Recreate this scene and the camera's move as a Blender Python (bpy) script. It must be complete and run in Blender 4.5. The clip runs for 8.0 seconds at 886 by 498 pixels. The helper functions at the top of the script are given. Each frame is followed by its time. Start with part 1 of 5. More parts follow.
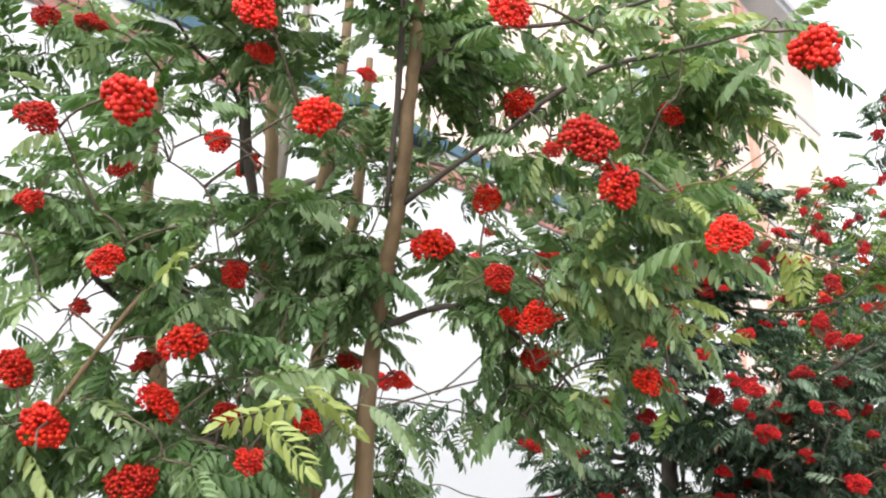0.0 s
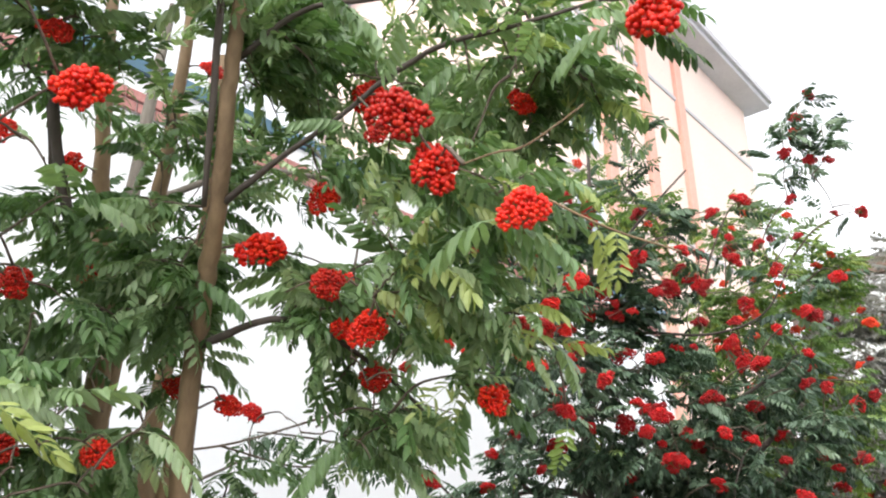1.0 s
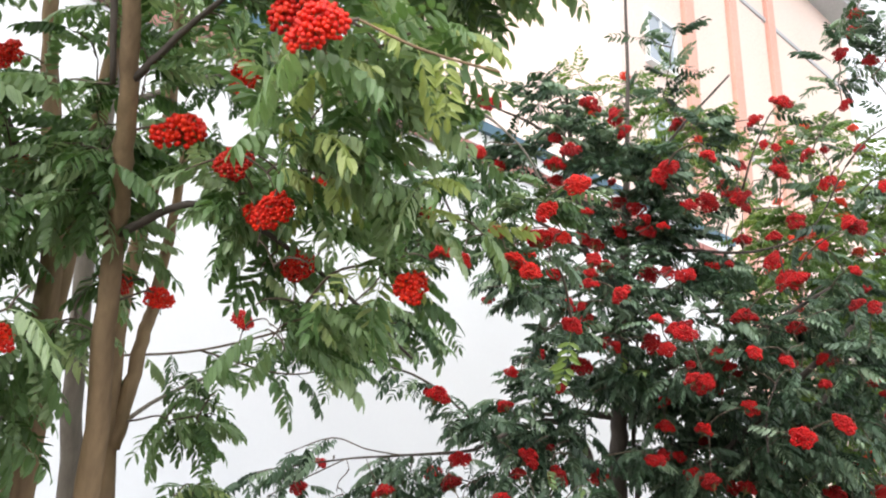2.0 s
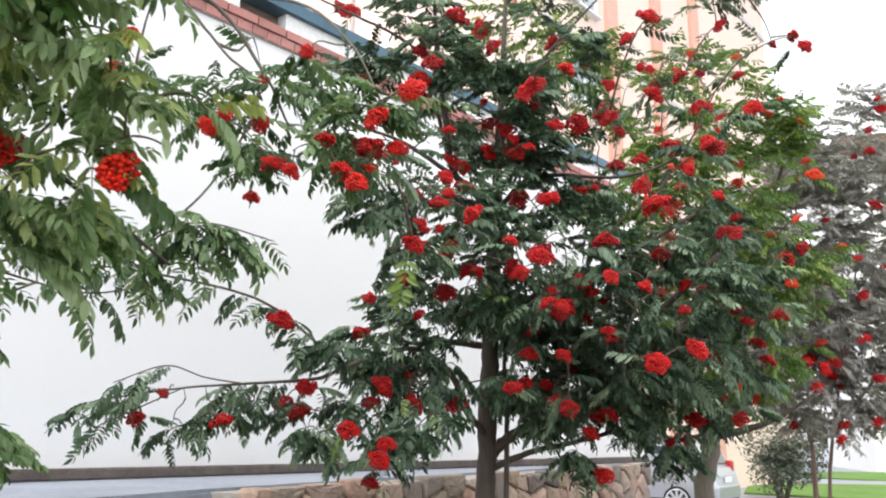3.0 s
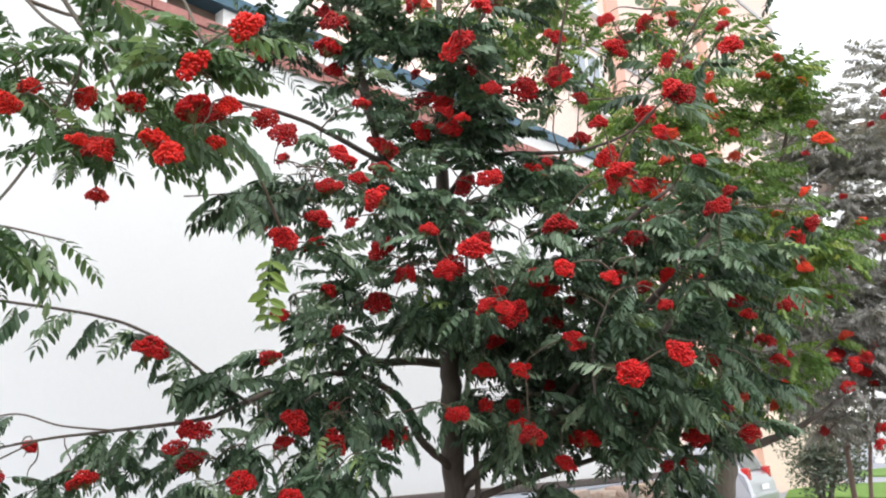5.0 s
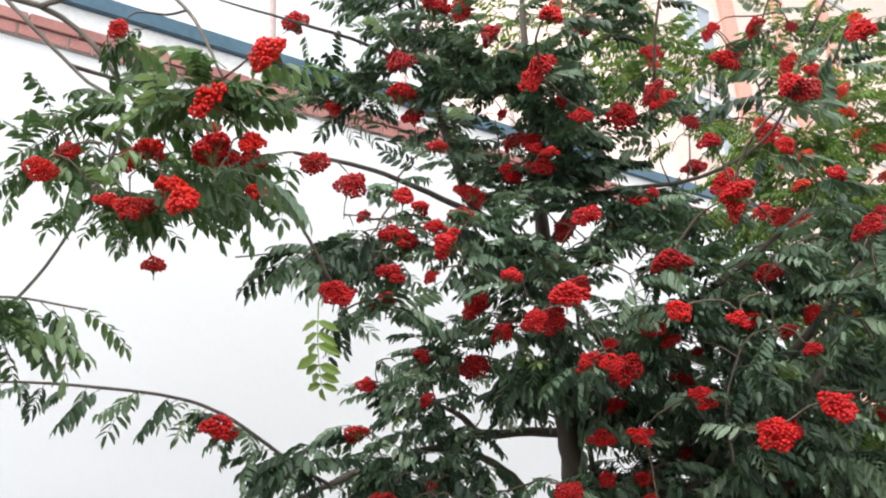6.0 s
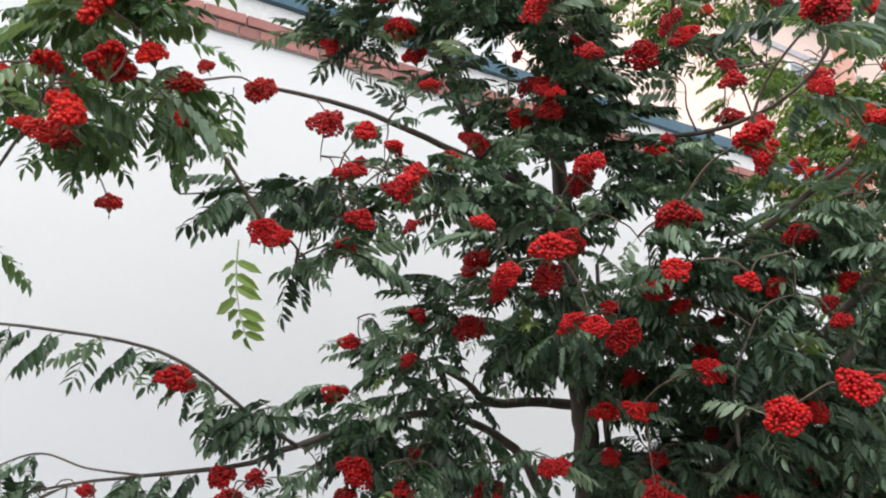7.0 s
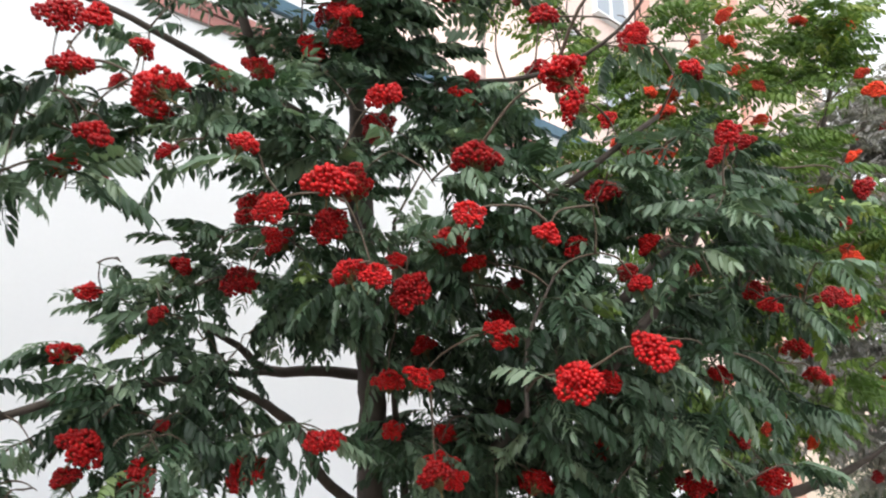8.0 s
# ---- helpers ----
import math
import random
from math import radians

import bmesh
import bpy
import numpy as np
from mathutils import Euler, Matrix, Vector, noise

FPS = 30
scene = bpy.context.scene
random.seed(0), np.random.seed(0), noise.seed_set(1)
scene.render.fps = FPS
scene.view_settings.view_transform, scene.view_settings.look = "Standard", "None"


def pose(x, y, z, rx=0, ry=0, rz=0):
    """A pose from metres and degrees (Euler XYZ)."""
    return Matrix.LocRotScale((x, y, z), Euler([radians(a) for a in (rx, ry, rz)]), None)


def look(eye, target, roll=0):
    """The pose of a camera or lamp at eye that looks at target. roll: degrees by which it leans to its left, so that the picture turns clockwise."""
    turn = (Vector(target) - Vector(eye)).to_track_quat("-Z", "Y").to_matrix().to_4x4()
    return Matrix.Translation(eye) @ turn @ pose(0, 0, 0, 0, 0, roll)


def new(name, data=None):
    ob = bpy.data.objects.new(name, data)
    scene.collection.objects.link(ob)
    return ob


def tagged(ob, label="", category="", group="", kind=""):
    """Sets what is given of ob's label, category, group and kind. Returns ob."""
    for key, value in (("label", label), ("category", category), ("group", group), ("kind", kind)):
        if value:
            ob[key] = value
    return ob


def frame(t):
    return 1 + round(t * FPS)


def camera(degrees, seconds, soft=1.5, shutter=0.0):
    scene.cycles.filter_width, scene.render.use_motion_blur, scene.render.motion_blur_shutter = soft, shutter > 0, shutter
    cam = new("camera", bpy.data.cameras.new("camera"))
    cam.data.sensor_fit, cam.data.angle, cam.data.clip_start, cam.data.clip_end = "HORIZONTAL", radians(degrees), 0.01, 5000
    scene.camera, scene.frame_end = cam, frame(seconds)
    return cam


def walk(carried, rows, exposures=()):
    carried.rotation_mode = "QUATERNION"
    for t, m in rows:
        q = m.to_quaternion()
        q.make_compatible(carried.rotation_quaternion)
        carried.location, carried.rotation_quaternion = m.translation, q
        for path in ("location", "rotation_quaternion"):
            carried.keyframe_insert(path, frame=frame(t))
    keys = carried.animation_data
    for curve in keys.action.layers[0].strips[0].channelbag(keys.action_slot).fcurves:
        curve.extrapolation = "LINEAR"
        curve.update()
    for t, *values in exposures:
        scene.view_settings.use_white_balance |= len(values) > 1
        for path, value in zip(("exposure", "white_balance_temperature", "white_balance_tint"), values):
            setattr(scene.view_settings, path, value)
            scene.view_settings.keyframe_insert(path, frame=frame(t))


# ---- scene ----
cam = camera(56.8, 8.0, soft=2.05, shutter=0.12)
PATH = [
    (0, (0.331, 0.27, 1.654), (0.205, 2.156, 2.308), 1.2),
    (0.3, (0.387, 0.348, 1.664), (0.316, 2.224, 2.353), 0.7),
    (0.5, (0.43, 0.404, 1.681), (0.386, 2.269, 2.404), 0.7),
    (0.8, (0.504, 0.474, 1.671), (0.512, 2.328, 2.419), -0.3),
    (1, (0.571, 0.51, 1.662), (0.572, 2.368, 2.402), -0.6),
    (1.2, (0.65, 0.548, 1.656), (0.614, 2.416, 2.368), 0.4),
    (2.3, (0.942, 0.759, 1.61), (0.723, 2.672, 2.149), 1.0),
    (2.5, (0.994, 0.802, 1.612), (0.88, 2.735, 2.116), 1.4),
    (2.8, (1.094, 0.880, 1.604), (1.073, 2.826, 2.066), -0.6),
    (3, (1.169, 0.936, 1.595), (1.15, 2.885, 2.045), 0.6),
    (3.3, (1.258, 1.007, 1.583), (1.243, 2.958, 2.023), 0.4),
    (3.5, (1.297, 1.066, 1.579), (1.267, 3.018, 2.014), -0.9),
    (3.8, (1.326, 1.194, 1.590), (1.303, 3.149, 2.012), -0.4),
    (4, (1.341, 1.282, 1.6), (1.34, 3.236, 2.024), -1.3),
    (4.2, (1.367, 1.358, 1.602), (1.393, 3.312, 2.029), -2.0),
    (5.3, (1.583, 1.711, 1.682), (1.422, 3.627, 2.236), -4.0),
    (5.5, (1.604, 1.777, 1.672), (1.374, 3.668, 2.278), -5.1),
    (5.8, (1.634, 1.898, 1.685), (1.297, 3.756, 2.347), -5.0),
    (6, (1.654, 1.969, 1.689), (1.265, 3.811, 2.366), -4.0),
    (6.2, (1.684, 2.036, 1.685), (1.241, 3.871, 2.346), -4.5),
    (6.5, (1.749, 2.128, 1.679), (1.229, 3.955, 2.306), -3.7),
    (6.8, (1.839, 2.217, 1.689), (1.255, 4.026, 2.310), -0.3),
    (7, (1.874, 2.275, 1.691), (1.282, 4.082, 2.309), -0.3),
    (7.2, (1.879, 2.343, 1.689), (1.320, 4.163, 2.300), -1.1),
    (7.5, (1.883, 2.455, 1.688), (1.456, 4.312, 2.298), -0.7),
    (7.8, (1.891, 2.557, 1.694), (1.639, 4.446, 2.302), -1.5),
    (8, (1.899, 2.614, 1.695), (1.736, 4.525, 2.262), -1.2),
]
walk(cam, [(t, look(eye, target, roll)) for t, eye, target, roll in PATH],
     [(0.0, 1.75), (1.2, 1.72), (2.5, 1.6), (4.0, 1.53), (5.5, 1.62), (6.1, 1.57), (7.3, 1.28), (8.0, 1.54)])

# ---- daylight: an even white overcast sky ----
world = bpy.data.worlds.new("overcast_sky")
scene.world = world
world.use_nodes = True
wn, wl = world.node_tree.nodes, world.node_tree.links
wn.clear()
w_sky = wn.new("ShaderNodeTexSky")
w_sky.sky_type = "NISHITA"
w_sky.sun_disc = False
w_sky.sun_elevation = radians(52)
w_sky.sun_rotation = radians(200)
w_sky.dust_density = 1.0
w_sky.ozone_density = 0.6
w_grey = wn.new("ShaderNodeHueSaturation")
w_grey.inputs["Saturation"].default_value = 0.12
w_back = wn.new("ShaderNodeBackground")
w_back.inputs["Strength"].default_value = 0.15
w_out = wn.new("ShaderNodeOutputWorld")
wl.new(w_sky.outputs["Color"], w_grey.inputs["Color"])
wl.new(w_grey.outputs["Color"], w_back.inputs["Color"])
wl.new(w_back.outputs["Background"], w_out.inputs["Surface"])

sun_data = bpy.data.lights.new("sun", "SUN")
sun_data.energy = 0.5
sun_data.angle = radians(40)
sun_data.color = (1.0, 0.97, 0.92)
sun = new("sun", sun_data)
sun.matrix_world = look((0, 0, 12), (3.6, 7.0, -1.5))


# ---- materials ----
def material(name, rough=0.6, metal=0.0, spec=0.5):
    m = bpy.data.materials.new(name)
    m.use_nodes = True
    b = m.node_tree.nodes["Principled BSDF"]
    b.inputs["Roughness"].default_value = rough
    b.inputs["Metallic"].default_value = metal
    b.inputs["Specular IOR Level"].default_value = spec
    return m, m.node_tree.nodes, m.node_tree.links, b


def ramp_of(nodes, links, source, stops):
    r = nodes.new("ShaderNodeValToRGB")
    while len(r.color_ramp.elements) < len(stops):
        r.color_ramp.elements.new(0.5)
    for e, (at, col) in zip(r.color_ramp.elements, stops):
        e.position, e.color = at, (*col, 1)
    links.new(source, r.inputs["Fac"])
    return r.outputs["Color"]


def noise_of(nodes, links, scale, detail=4.0, stretch=(1, 1, 1), rough=0.55):
    c = nodes.new("ShaderNodeTexCoord")
    mp = nodes.new("ShaderNodeMapping")
    mp.inputs["Scale"].default_value = stretch
    n = nodes.new("ShaderNodeTexNoise")
    n.inputs["Scale"].default_value = scale
    n.inputs["Detail"].default_value = detail
    n.inputs["Roughness"].default_value = rough
    links.new(c.outputs["Object"], mp.inputs["Vector"])
    links.new(mp.outputs["Vector"], n.inputs["Vector"])
    return n.outputs["Fac"]


def mixed(nodes, links, fac, a, b, blend="MIX"):
    m = nodes.new("ShaderNodeMix")
    m.data_type, m.blend_type = "RGBA", blend
    for sock, v in ((m.inputs[0], fac), (m.inputs[6], a), (m.inputs[7], b)):
        if isinstance(v, (int, float)):
            sock.default_value = v
        elif isinstance(v, tuple):
            sock.default_value = (*v, 1)
        else:
            links.new(v, sock)
    return m.outputs[2]


def bumped(nodes, links, b, height, strength=0.3, distance=0.01):
    n = nodes.new("ShaderNodeBump")
    n.inputs["Strength"].default_value = strength
    n.inputs["Distance"].default_value = distance
    links.new(height, n.inputs["Height"])
    links.new(n.outputs["Normal"], b.inputs["Normal"])


def two_tone(name, dark, light, scale, rough=0.8, fine=8.0, bump=0.3, depth=0.01, stretch=(1, 1, 1), random_tint=None, spec=0.4, speck=0.45):
    """A surface with broad stains and fine grain between two colours, and each piece a little different."""
    m, nd, ln, b = material(name, rough, 0, spec)
    broad = noise_of(nd, ln, scale, 5, stretch)
    grain = noise_of(nd, ln, scale * fine, 6, stretch, 0.65)
    c1 = ramp_of(nd, ln, broad, [(0.3, dark), (0.7, light)])
    c2 = ramp_of(nd, ln, grain, [(0.25, tuple(v * 0.72 for v in dark)), (0.75, tuple(min(1, v * 1.12) for v in light))])
    col = mixed(nd, ln, speck, c1, c2)
    if random_tint:
        info = nd.new("ShaderNodeObjectInfo")
        tint = ramp_of(nd, ln, info.outputs["Random"], random_tint)
        col = mixed(nd, ln, 0.8, col, tint, "MULTIPLY")
    ln.new(col, b.inputs["Base Color"])
    bumped(nd, ln, b, grain, bump, depth)
    return m


def leaf_material(name, stops, single, glow=0.38):
    """Waxy leaf with some light passing through; each leaf has its own tone."""
    m, nd, ln, b = material(name, 0.4, 0, 0.5)
    if single:
        tone = nd.new("ShaderNodeObjectInfo").outputs["Random"]
    else:
        a = nd.new("ShaderNodeAttribute")
        a.attribute_name = "tone"
        tone = a.outputs["Fac"]
    col = ramp_of(nd, ln, tone, stops)
    blotch = noise_of(nd, ln, 35, 3)
    col = mixed(nd, ln, 0.35, col, ramp_of(nd, ln, blotch, [(0.35, (0.55, 0.6, 0.55)), (0.65, (1, 1, 0.95))]), "MULTIPLY")
    ln.new(col, b.inputs["Base Color"])
    tl = nd.new("ShaderNodeBsdfTranslucent")
    bright = mixed(nd, ln, 1.0, col, (0.9, 1.0, 0.55), "MULTIPLY")
    ln.new(bright, tl.inputs["Color"])
    mx = nd.new("ShaderNodeMixShader")
    mx.inputs["Fac"].default_value = glow
    ln.new(b.outputs["BSDF"], mx.inputs[1])
    ln.new(tl.outputs["BSDF"], mx.inputs[2])
    ln.new(mx.outputs["Shader"], nd["Material Output"].inputs["Surface"])
    return m


GREEN_A = [(0.0, (0.05, 0.105, 0.026)), (0.35, (0.138, 0.24, 0.088)), (0.7, (0.305, 0.42, 0.215)), (0.93, (0.42, 0.515, 0.31)), (1.0, (0.43, 0.49, 0.16))]
# GREEN_N is GREEN_A darkened, with the slender rowan's shade in the colour.
GREEN_N = [(0.0, (0.035, 0.075, 0.024)), (0.4, (0.095, 0.175, 0.07)), (0.75, (0.215, 0.32, 0.155)), (0.95, (0.33, 0.43, 0.25)), (1.0, (0.36, 0.43, 0.2))]
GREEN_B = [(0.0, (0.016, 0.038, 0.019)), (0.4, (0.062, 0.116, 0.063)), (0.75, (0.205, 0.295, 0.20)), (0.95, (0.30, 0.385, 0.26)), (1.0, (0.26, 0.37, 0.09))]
GREEN_C = [(0.0, (0.075, 0.14, 0.035)), (0.4, (0.13, 0.22, 0.05)), (0.8, (0.22, 0.32, 0.075)), (1.0, (0.36, 0.41, 0.09))]
# GREEN_E is greyed and lightened by lens haze put into the leaf colour.
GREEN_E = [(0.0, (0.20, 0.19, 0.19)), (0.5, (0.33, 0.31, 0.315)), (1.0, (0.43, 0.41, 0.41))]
GREEN_D = [(0.0, (0.09, 0.115, 0.09)), (0.5, (0.15, 0.175, 0.145)), (1.0, (0.22, 0.24, 0.20))]

M_LEAF_A, M_FOL_A = leaf_material("rowan_leaf_bright", GREEN_A, True), leaf_material("rowan_foliage_bright", GREEN_A, False)
M_LEAF_N, M_FOL_N = leaf_material("rowan_leaf_shaded", GREEN_N, True, 0.33), leaf_material("rowan_foliage_shaded", GREEN_N, False, 0.33)
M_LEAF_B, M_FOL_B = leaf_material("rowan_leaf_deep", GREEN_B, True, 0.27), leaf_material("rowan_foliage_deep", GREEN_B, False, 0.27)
M_LEAF_C, M_FOL_C = leaf_material("rowan_leaf_yellowing", GREEN_C, True), leaf_material("rowan_foliage_yellowing", GREEN_C, False)
M_LEAF_E, M_FOL_E = leaf_material("rowan_leaf_hazed", GREEN_E, True), leaf_material("rowan_foliage_hazed", GREEN_E, False)
M_FOL_D = leaf_material("rowan_foliage_greyish", GREEN_D, False)


def berry_material(name, stops):
    m, nd, ln, b = material(name, 0.36, 0, 0.3)
    g = nd.new("ShaderNodeNewGeometry")
    col = ramp_of(nd, ln, g.outputs["Random Per Island"], stops)
    info = nd.new("ShaderNodeObjectInfo")
    col = mixed(nd, ln, 0.8, col, ramp_of(nd, ln, info.outputs["Random"], [(0, (0.42, 0.36, 0.5)), (0.45, (0.85, 0.75, 0.85)), (1, (1, 1, 1))]), "MULTIPLY")
    ln.new(col, b.inputs["Base Color"])
    b.inputs["Subsurface Weight"].default_value = 0.0
    return m


M_BERRY_A = berry_material("orange_red_berry", [(0, (0.58, 0.010, 0.004)), (0.6, (0.74, 0.020, 0.006)), (1, (0.84, 0.045, 0.010))])
M_BERRY_B = berry_material("scarlet_berry", [(0, (0.36, 0.004, 0.006)), (0.6, (0.51, 0.007, 0.008)), (1, (0.63, 0.014, 0.011))])
M_BERRY_N = berry_material("red_berry", [(0, (0.50, 0.007, 0.006)), (0.6, (0.65, 0.013, 0.007)), (1, (0.76, 0.028, 0.010))])
M_BERRY_C = berry_material("pale_orange_berry", [(0, (0.66, 0.035, 0.012)), (1, (0.82, 0.08, 0.02))])
M_STALK = two_tone("green_brown_stalk", (0.16, 0.13, 0.05), (0.24, 0.2, 0.08), 40, 0.7)
M_BARK_A = two_tone("olive_brown_bark", (0.12, 0.075, 0.042), (0.29, 0.195, 0.105), 9, 0.75, 6, 0.5, 0.004, (1, 1, 0.22))
M_BARK_G = two_tone("grey_bark", (0.09, 0.075, 0.06), (0.22, 0.19, 0.155), 9, 0.8, 6, 0.5, 0.004, (1, 1, 0.22))
M_BARK_B = two_tone("dark_grey_bark", (0.045, 0.036, 0.03), (0.115, 0.092, 0.075), 9, 0.8, 6, 0.55, 0.005, (1, 1, 0.22))
M_BARK_R = two_tone("reddish_brown_bark", (0.13, 0.085, 0.07), (0.27, 0.19, 0.155), 9, 0.8, 6, 0.5, 0.004, (1, 1, 0.22))
M_TWIG = two_tone("brown_twig", (0.07, 0.05, 0.035), (0.16, 0.12, 0.085), 25, 0.7)
M_PLASTER = two_tone("white_lime_plaster", (0.79, 0.79, 0.79), (0.825, 0.825, 0.82), 0.55, 0.9, 60, 0.03, 0.001, speck=0.06)
M_WHITE = two_tone("white_painted_board", (0.74, 0.74, 0.72), (0.83, 0.83, 0.82), 1.5, 0.7, 20, 0.1, 0.003)
M_BRICK = two_tone("red_brick", (0.40, 0.17, 0.145), (0.53, 0.26, 0.23), 7, 0.9, 9, 0.5, 0.004, (1, 1, 1),
                   [(0, (0.72, 0.7, 0.7)), (0.5, (0.95, 0.93, 0.93)), (1, (1, 1, 1))])
M_MORTAR = two_tone("grey_mortar", (0.30, 0.27, 0.245), (0.46, 0.42, 0.385), 12, 0.95, 10, 0.4, 0.004)
M_BLUE = two_tone("blue_painted_metal", (0.055, 0.12, 0.17), (0.085, 0.165, 0.22), 1.4, 0.45, 12, 0.05, 0.002)
M_SOOT = two_tone("dark_stained_brick", (0.10, 0.075, 0.06), (0.22, 0.15, 0.11), 6, 0.9, 8, 0.4, 0.005)
M_POST = two_tone("pale_rusty_steel", (0.40, 0.27, 0.24), (0.60, 0.48, 0.44), 5, 0.6, 8, 0.2, 0.002)
M_PLINTH = two_tone("weathered_dark_ledge", (0.055, 0.045, 0.042), (0.17, 0.14, 0.125), 2.2, 0.85, 9, 0.4, 0.006)
M_CONCRETE = two_tone("pale_blue_grey_concrete", (0.25, 0.275, 0.33), (0.38, 0.405, 0.46), 1.6, 0.85, 14, 0.3, 0.005)
M_STONE = two_tone("buff_field_stone", (0.33, 0.275, 0.235), (0.57, 0.50, 0.44), 5, 0.88, 7, 0.6, 0.012, (1, 1, 1),
                   [(0, (0.22, 0.21, 0.22)), (0.25, (0.55, 0.52, 0.50)), (0.45, (0.72, 0.58, 0.40)), (0.65, (0.98, 0.9, 0.82)), (0.8, (0.85, 0.56, 0.48)), (1, (1, 1, 0.98))])
M_PEACH = two_tone("peach_render", (0.80, 0.59, 0.50), (0.86, 0.68, 0.60), 0.25, 0.9, 40, 0.1, 0.01)
M_TERRA = two_tone("terracotta_paint", (0.68, 0.36, 0.28), (0.75, 0.43, 0.34), 0.5, 0.85, 30, 0.1, 0.01)
M_EAVE = two_tone("grey_soffit_boards", (0.42, 0.40, 0.42), (0.55, 0.53, 0.54), 0.8, 0.7, 20, 0.1, 0.01)
# M_ASPHALT's pale blue tint stands in for the reflection of wet ground.
M_ASPHALT = two_tone("wet_sheen_asphalt", (0.29, 0.30, 0.345), (0.39, 0.40, 0.45), 0.22, 0.85, 60, 0.3, 0.01)
M_ROAD = two_tone("dark_asphalt", (0.12, 0.123, 0.14), (0.19, 0.195, 0.215), 0.3, 0.85, 60, 0.3, 0.01)
M_SOIL = two_tone("unseen_soil", (0.06, 0.045, 0.03), (0.12, 0.095, 0.06), 1.4, 0.95, 14, 0.6, 0.03)
M_GRASS = two_tone("lawn_grass", (0.09, 0.20, 0.03), (0.17, 0.31, 0.06), 0.6, 0.9, 40, 0.6, 0.03)
M_CAR = material("silver_car_paint", 0.32, 0.75, 0.5)
M_CAR[3].inputs["Base Color"].default_value = (0.40, 0.41, 0.44, 1)
M_CAR[3].inputs["Coat Weight"].default_value = 0.6
M_CAR = M_CAR[0]
M_TYRE = two_tone("black_rubber", (0.012, 0.012, 0.013), (0.03, 0.03, 0.03), 9, 0.85)
M_TRIM = two_tone("black_plastic", (0.015, 0.015, 0.016), (0.035, 0.035, 0.037), 6, 0.55)
M_RIM = material("alloy_wheel", 0.35, 0.9)
M_RIM[3].inputs["Base Color"].default_value = (0.62, 0.62, 0.63, 1)
M_RIM = M_RIM[0]
M_TAIL = material("red_lamp_glass", 0.15)
M_TAIL[3].inputs["Base Color"].default_value = (0.40, 0.02, 0.02, 1)
M_TAIL = M_TAIL[0]
M_PANE = material("dim_window_glass", 0.08, 0.0, 0.6)
M_PANE[3].inputs["Base Color"].default_value = (0.38, 0.42, 0.46, 1)
M_PANE = M_PANE[0]
M_GLASS = material("tinted_car_glass", 0.05, 0.0, 0.7)
M_GLASS[3].inputs["Base Color"].default_value = (0.03, 0.04, 0.045, 1)
M_GLASS = M_GLASS[0]


# ---- mesh helpers ----
def mesh_of(name, verts, faces, mat, smooth=False, tones=None):
    me = bpy.data.meshes.new(name)
    me.from_pydata([tuple(v) for v in verts], [], [tuple(f) for f in faces])
    if mat:
        me.materials.append(mat)
    if smooth:
        me.polygons.foreach_set("use_smooth", [True] * len(me.polygons))
    if tones is not None:
        me.attributes.new("tone", "FLOAT", "POINT").data.foreach_set("value", np.asarray(tones, np.float32))
    me.update()
    return me


def part(name, bm, mat, parent=None, label="", m=None):
    """Links a bmesh, or a mesh made before, as one object under a thing or a part."""
    if isinstance(bm, bmesh.types.BMesh):
        me = bpy.data.meshes.new(name)
        bm.to_mesh(me)
        bm.free()
        me.materials.append(mat)
    else:
        me = bm
    ob = new(name, me)
    if parent:
        ob.parent = parent
    if m is not None:
        ob.matrix_basis = m
    return tagged(ob, label) if label else ob


def box(bm, size, at=(0, 0, 0), turn=None, bevel=0.0):
    m = Matrix.Translation(at) @ (turn.to_4x4() if turn else Matrix()) @ Matrix.Diagonal((*size, 1))
    made = bmesh.ops.create_cube(bm, size=1, matrix=m)
    if bevel:
        edges = {e for v in made["verts"] for e in v.link_edges}
        bmesh.ops.bevel(bm, geom=list(edges), offset=bevel, segments=2, affect="EDGES", profile=0.6)
    return bm


def boxed(size, at=(0, 0, 0), turn=None, bevel=0.0):
    return box(bmesh.new(), size, at, turn, bevel)


def smoothed(points, steps):
    """A curve through the points (Catmull-Rom); each point may carry a radius as its fourth number."""
    p = np.array(points, float)
    p = np.vstack([2 * p[0] - p[1], p, 2 * p[-1] - p[-2]])
    out = []
    for i in range(1, len(p) - 2):
        for k in range(steps):
            t = k / steps
            a, b, c, d = p[i - 1], p[i], p[i + 1], p[i + 2]
            out.append(0.5 * (2 * b + (c - a) * t + (2 * a - 5 * b + 4 * c - d) * t * t + (3 * b - a - 3 * c + d) * t**3))
    out.append(p[-2])
    return np.array(out)


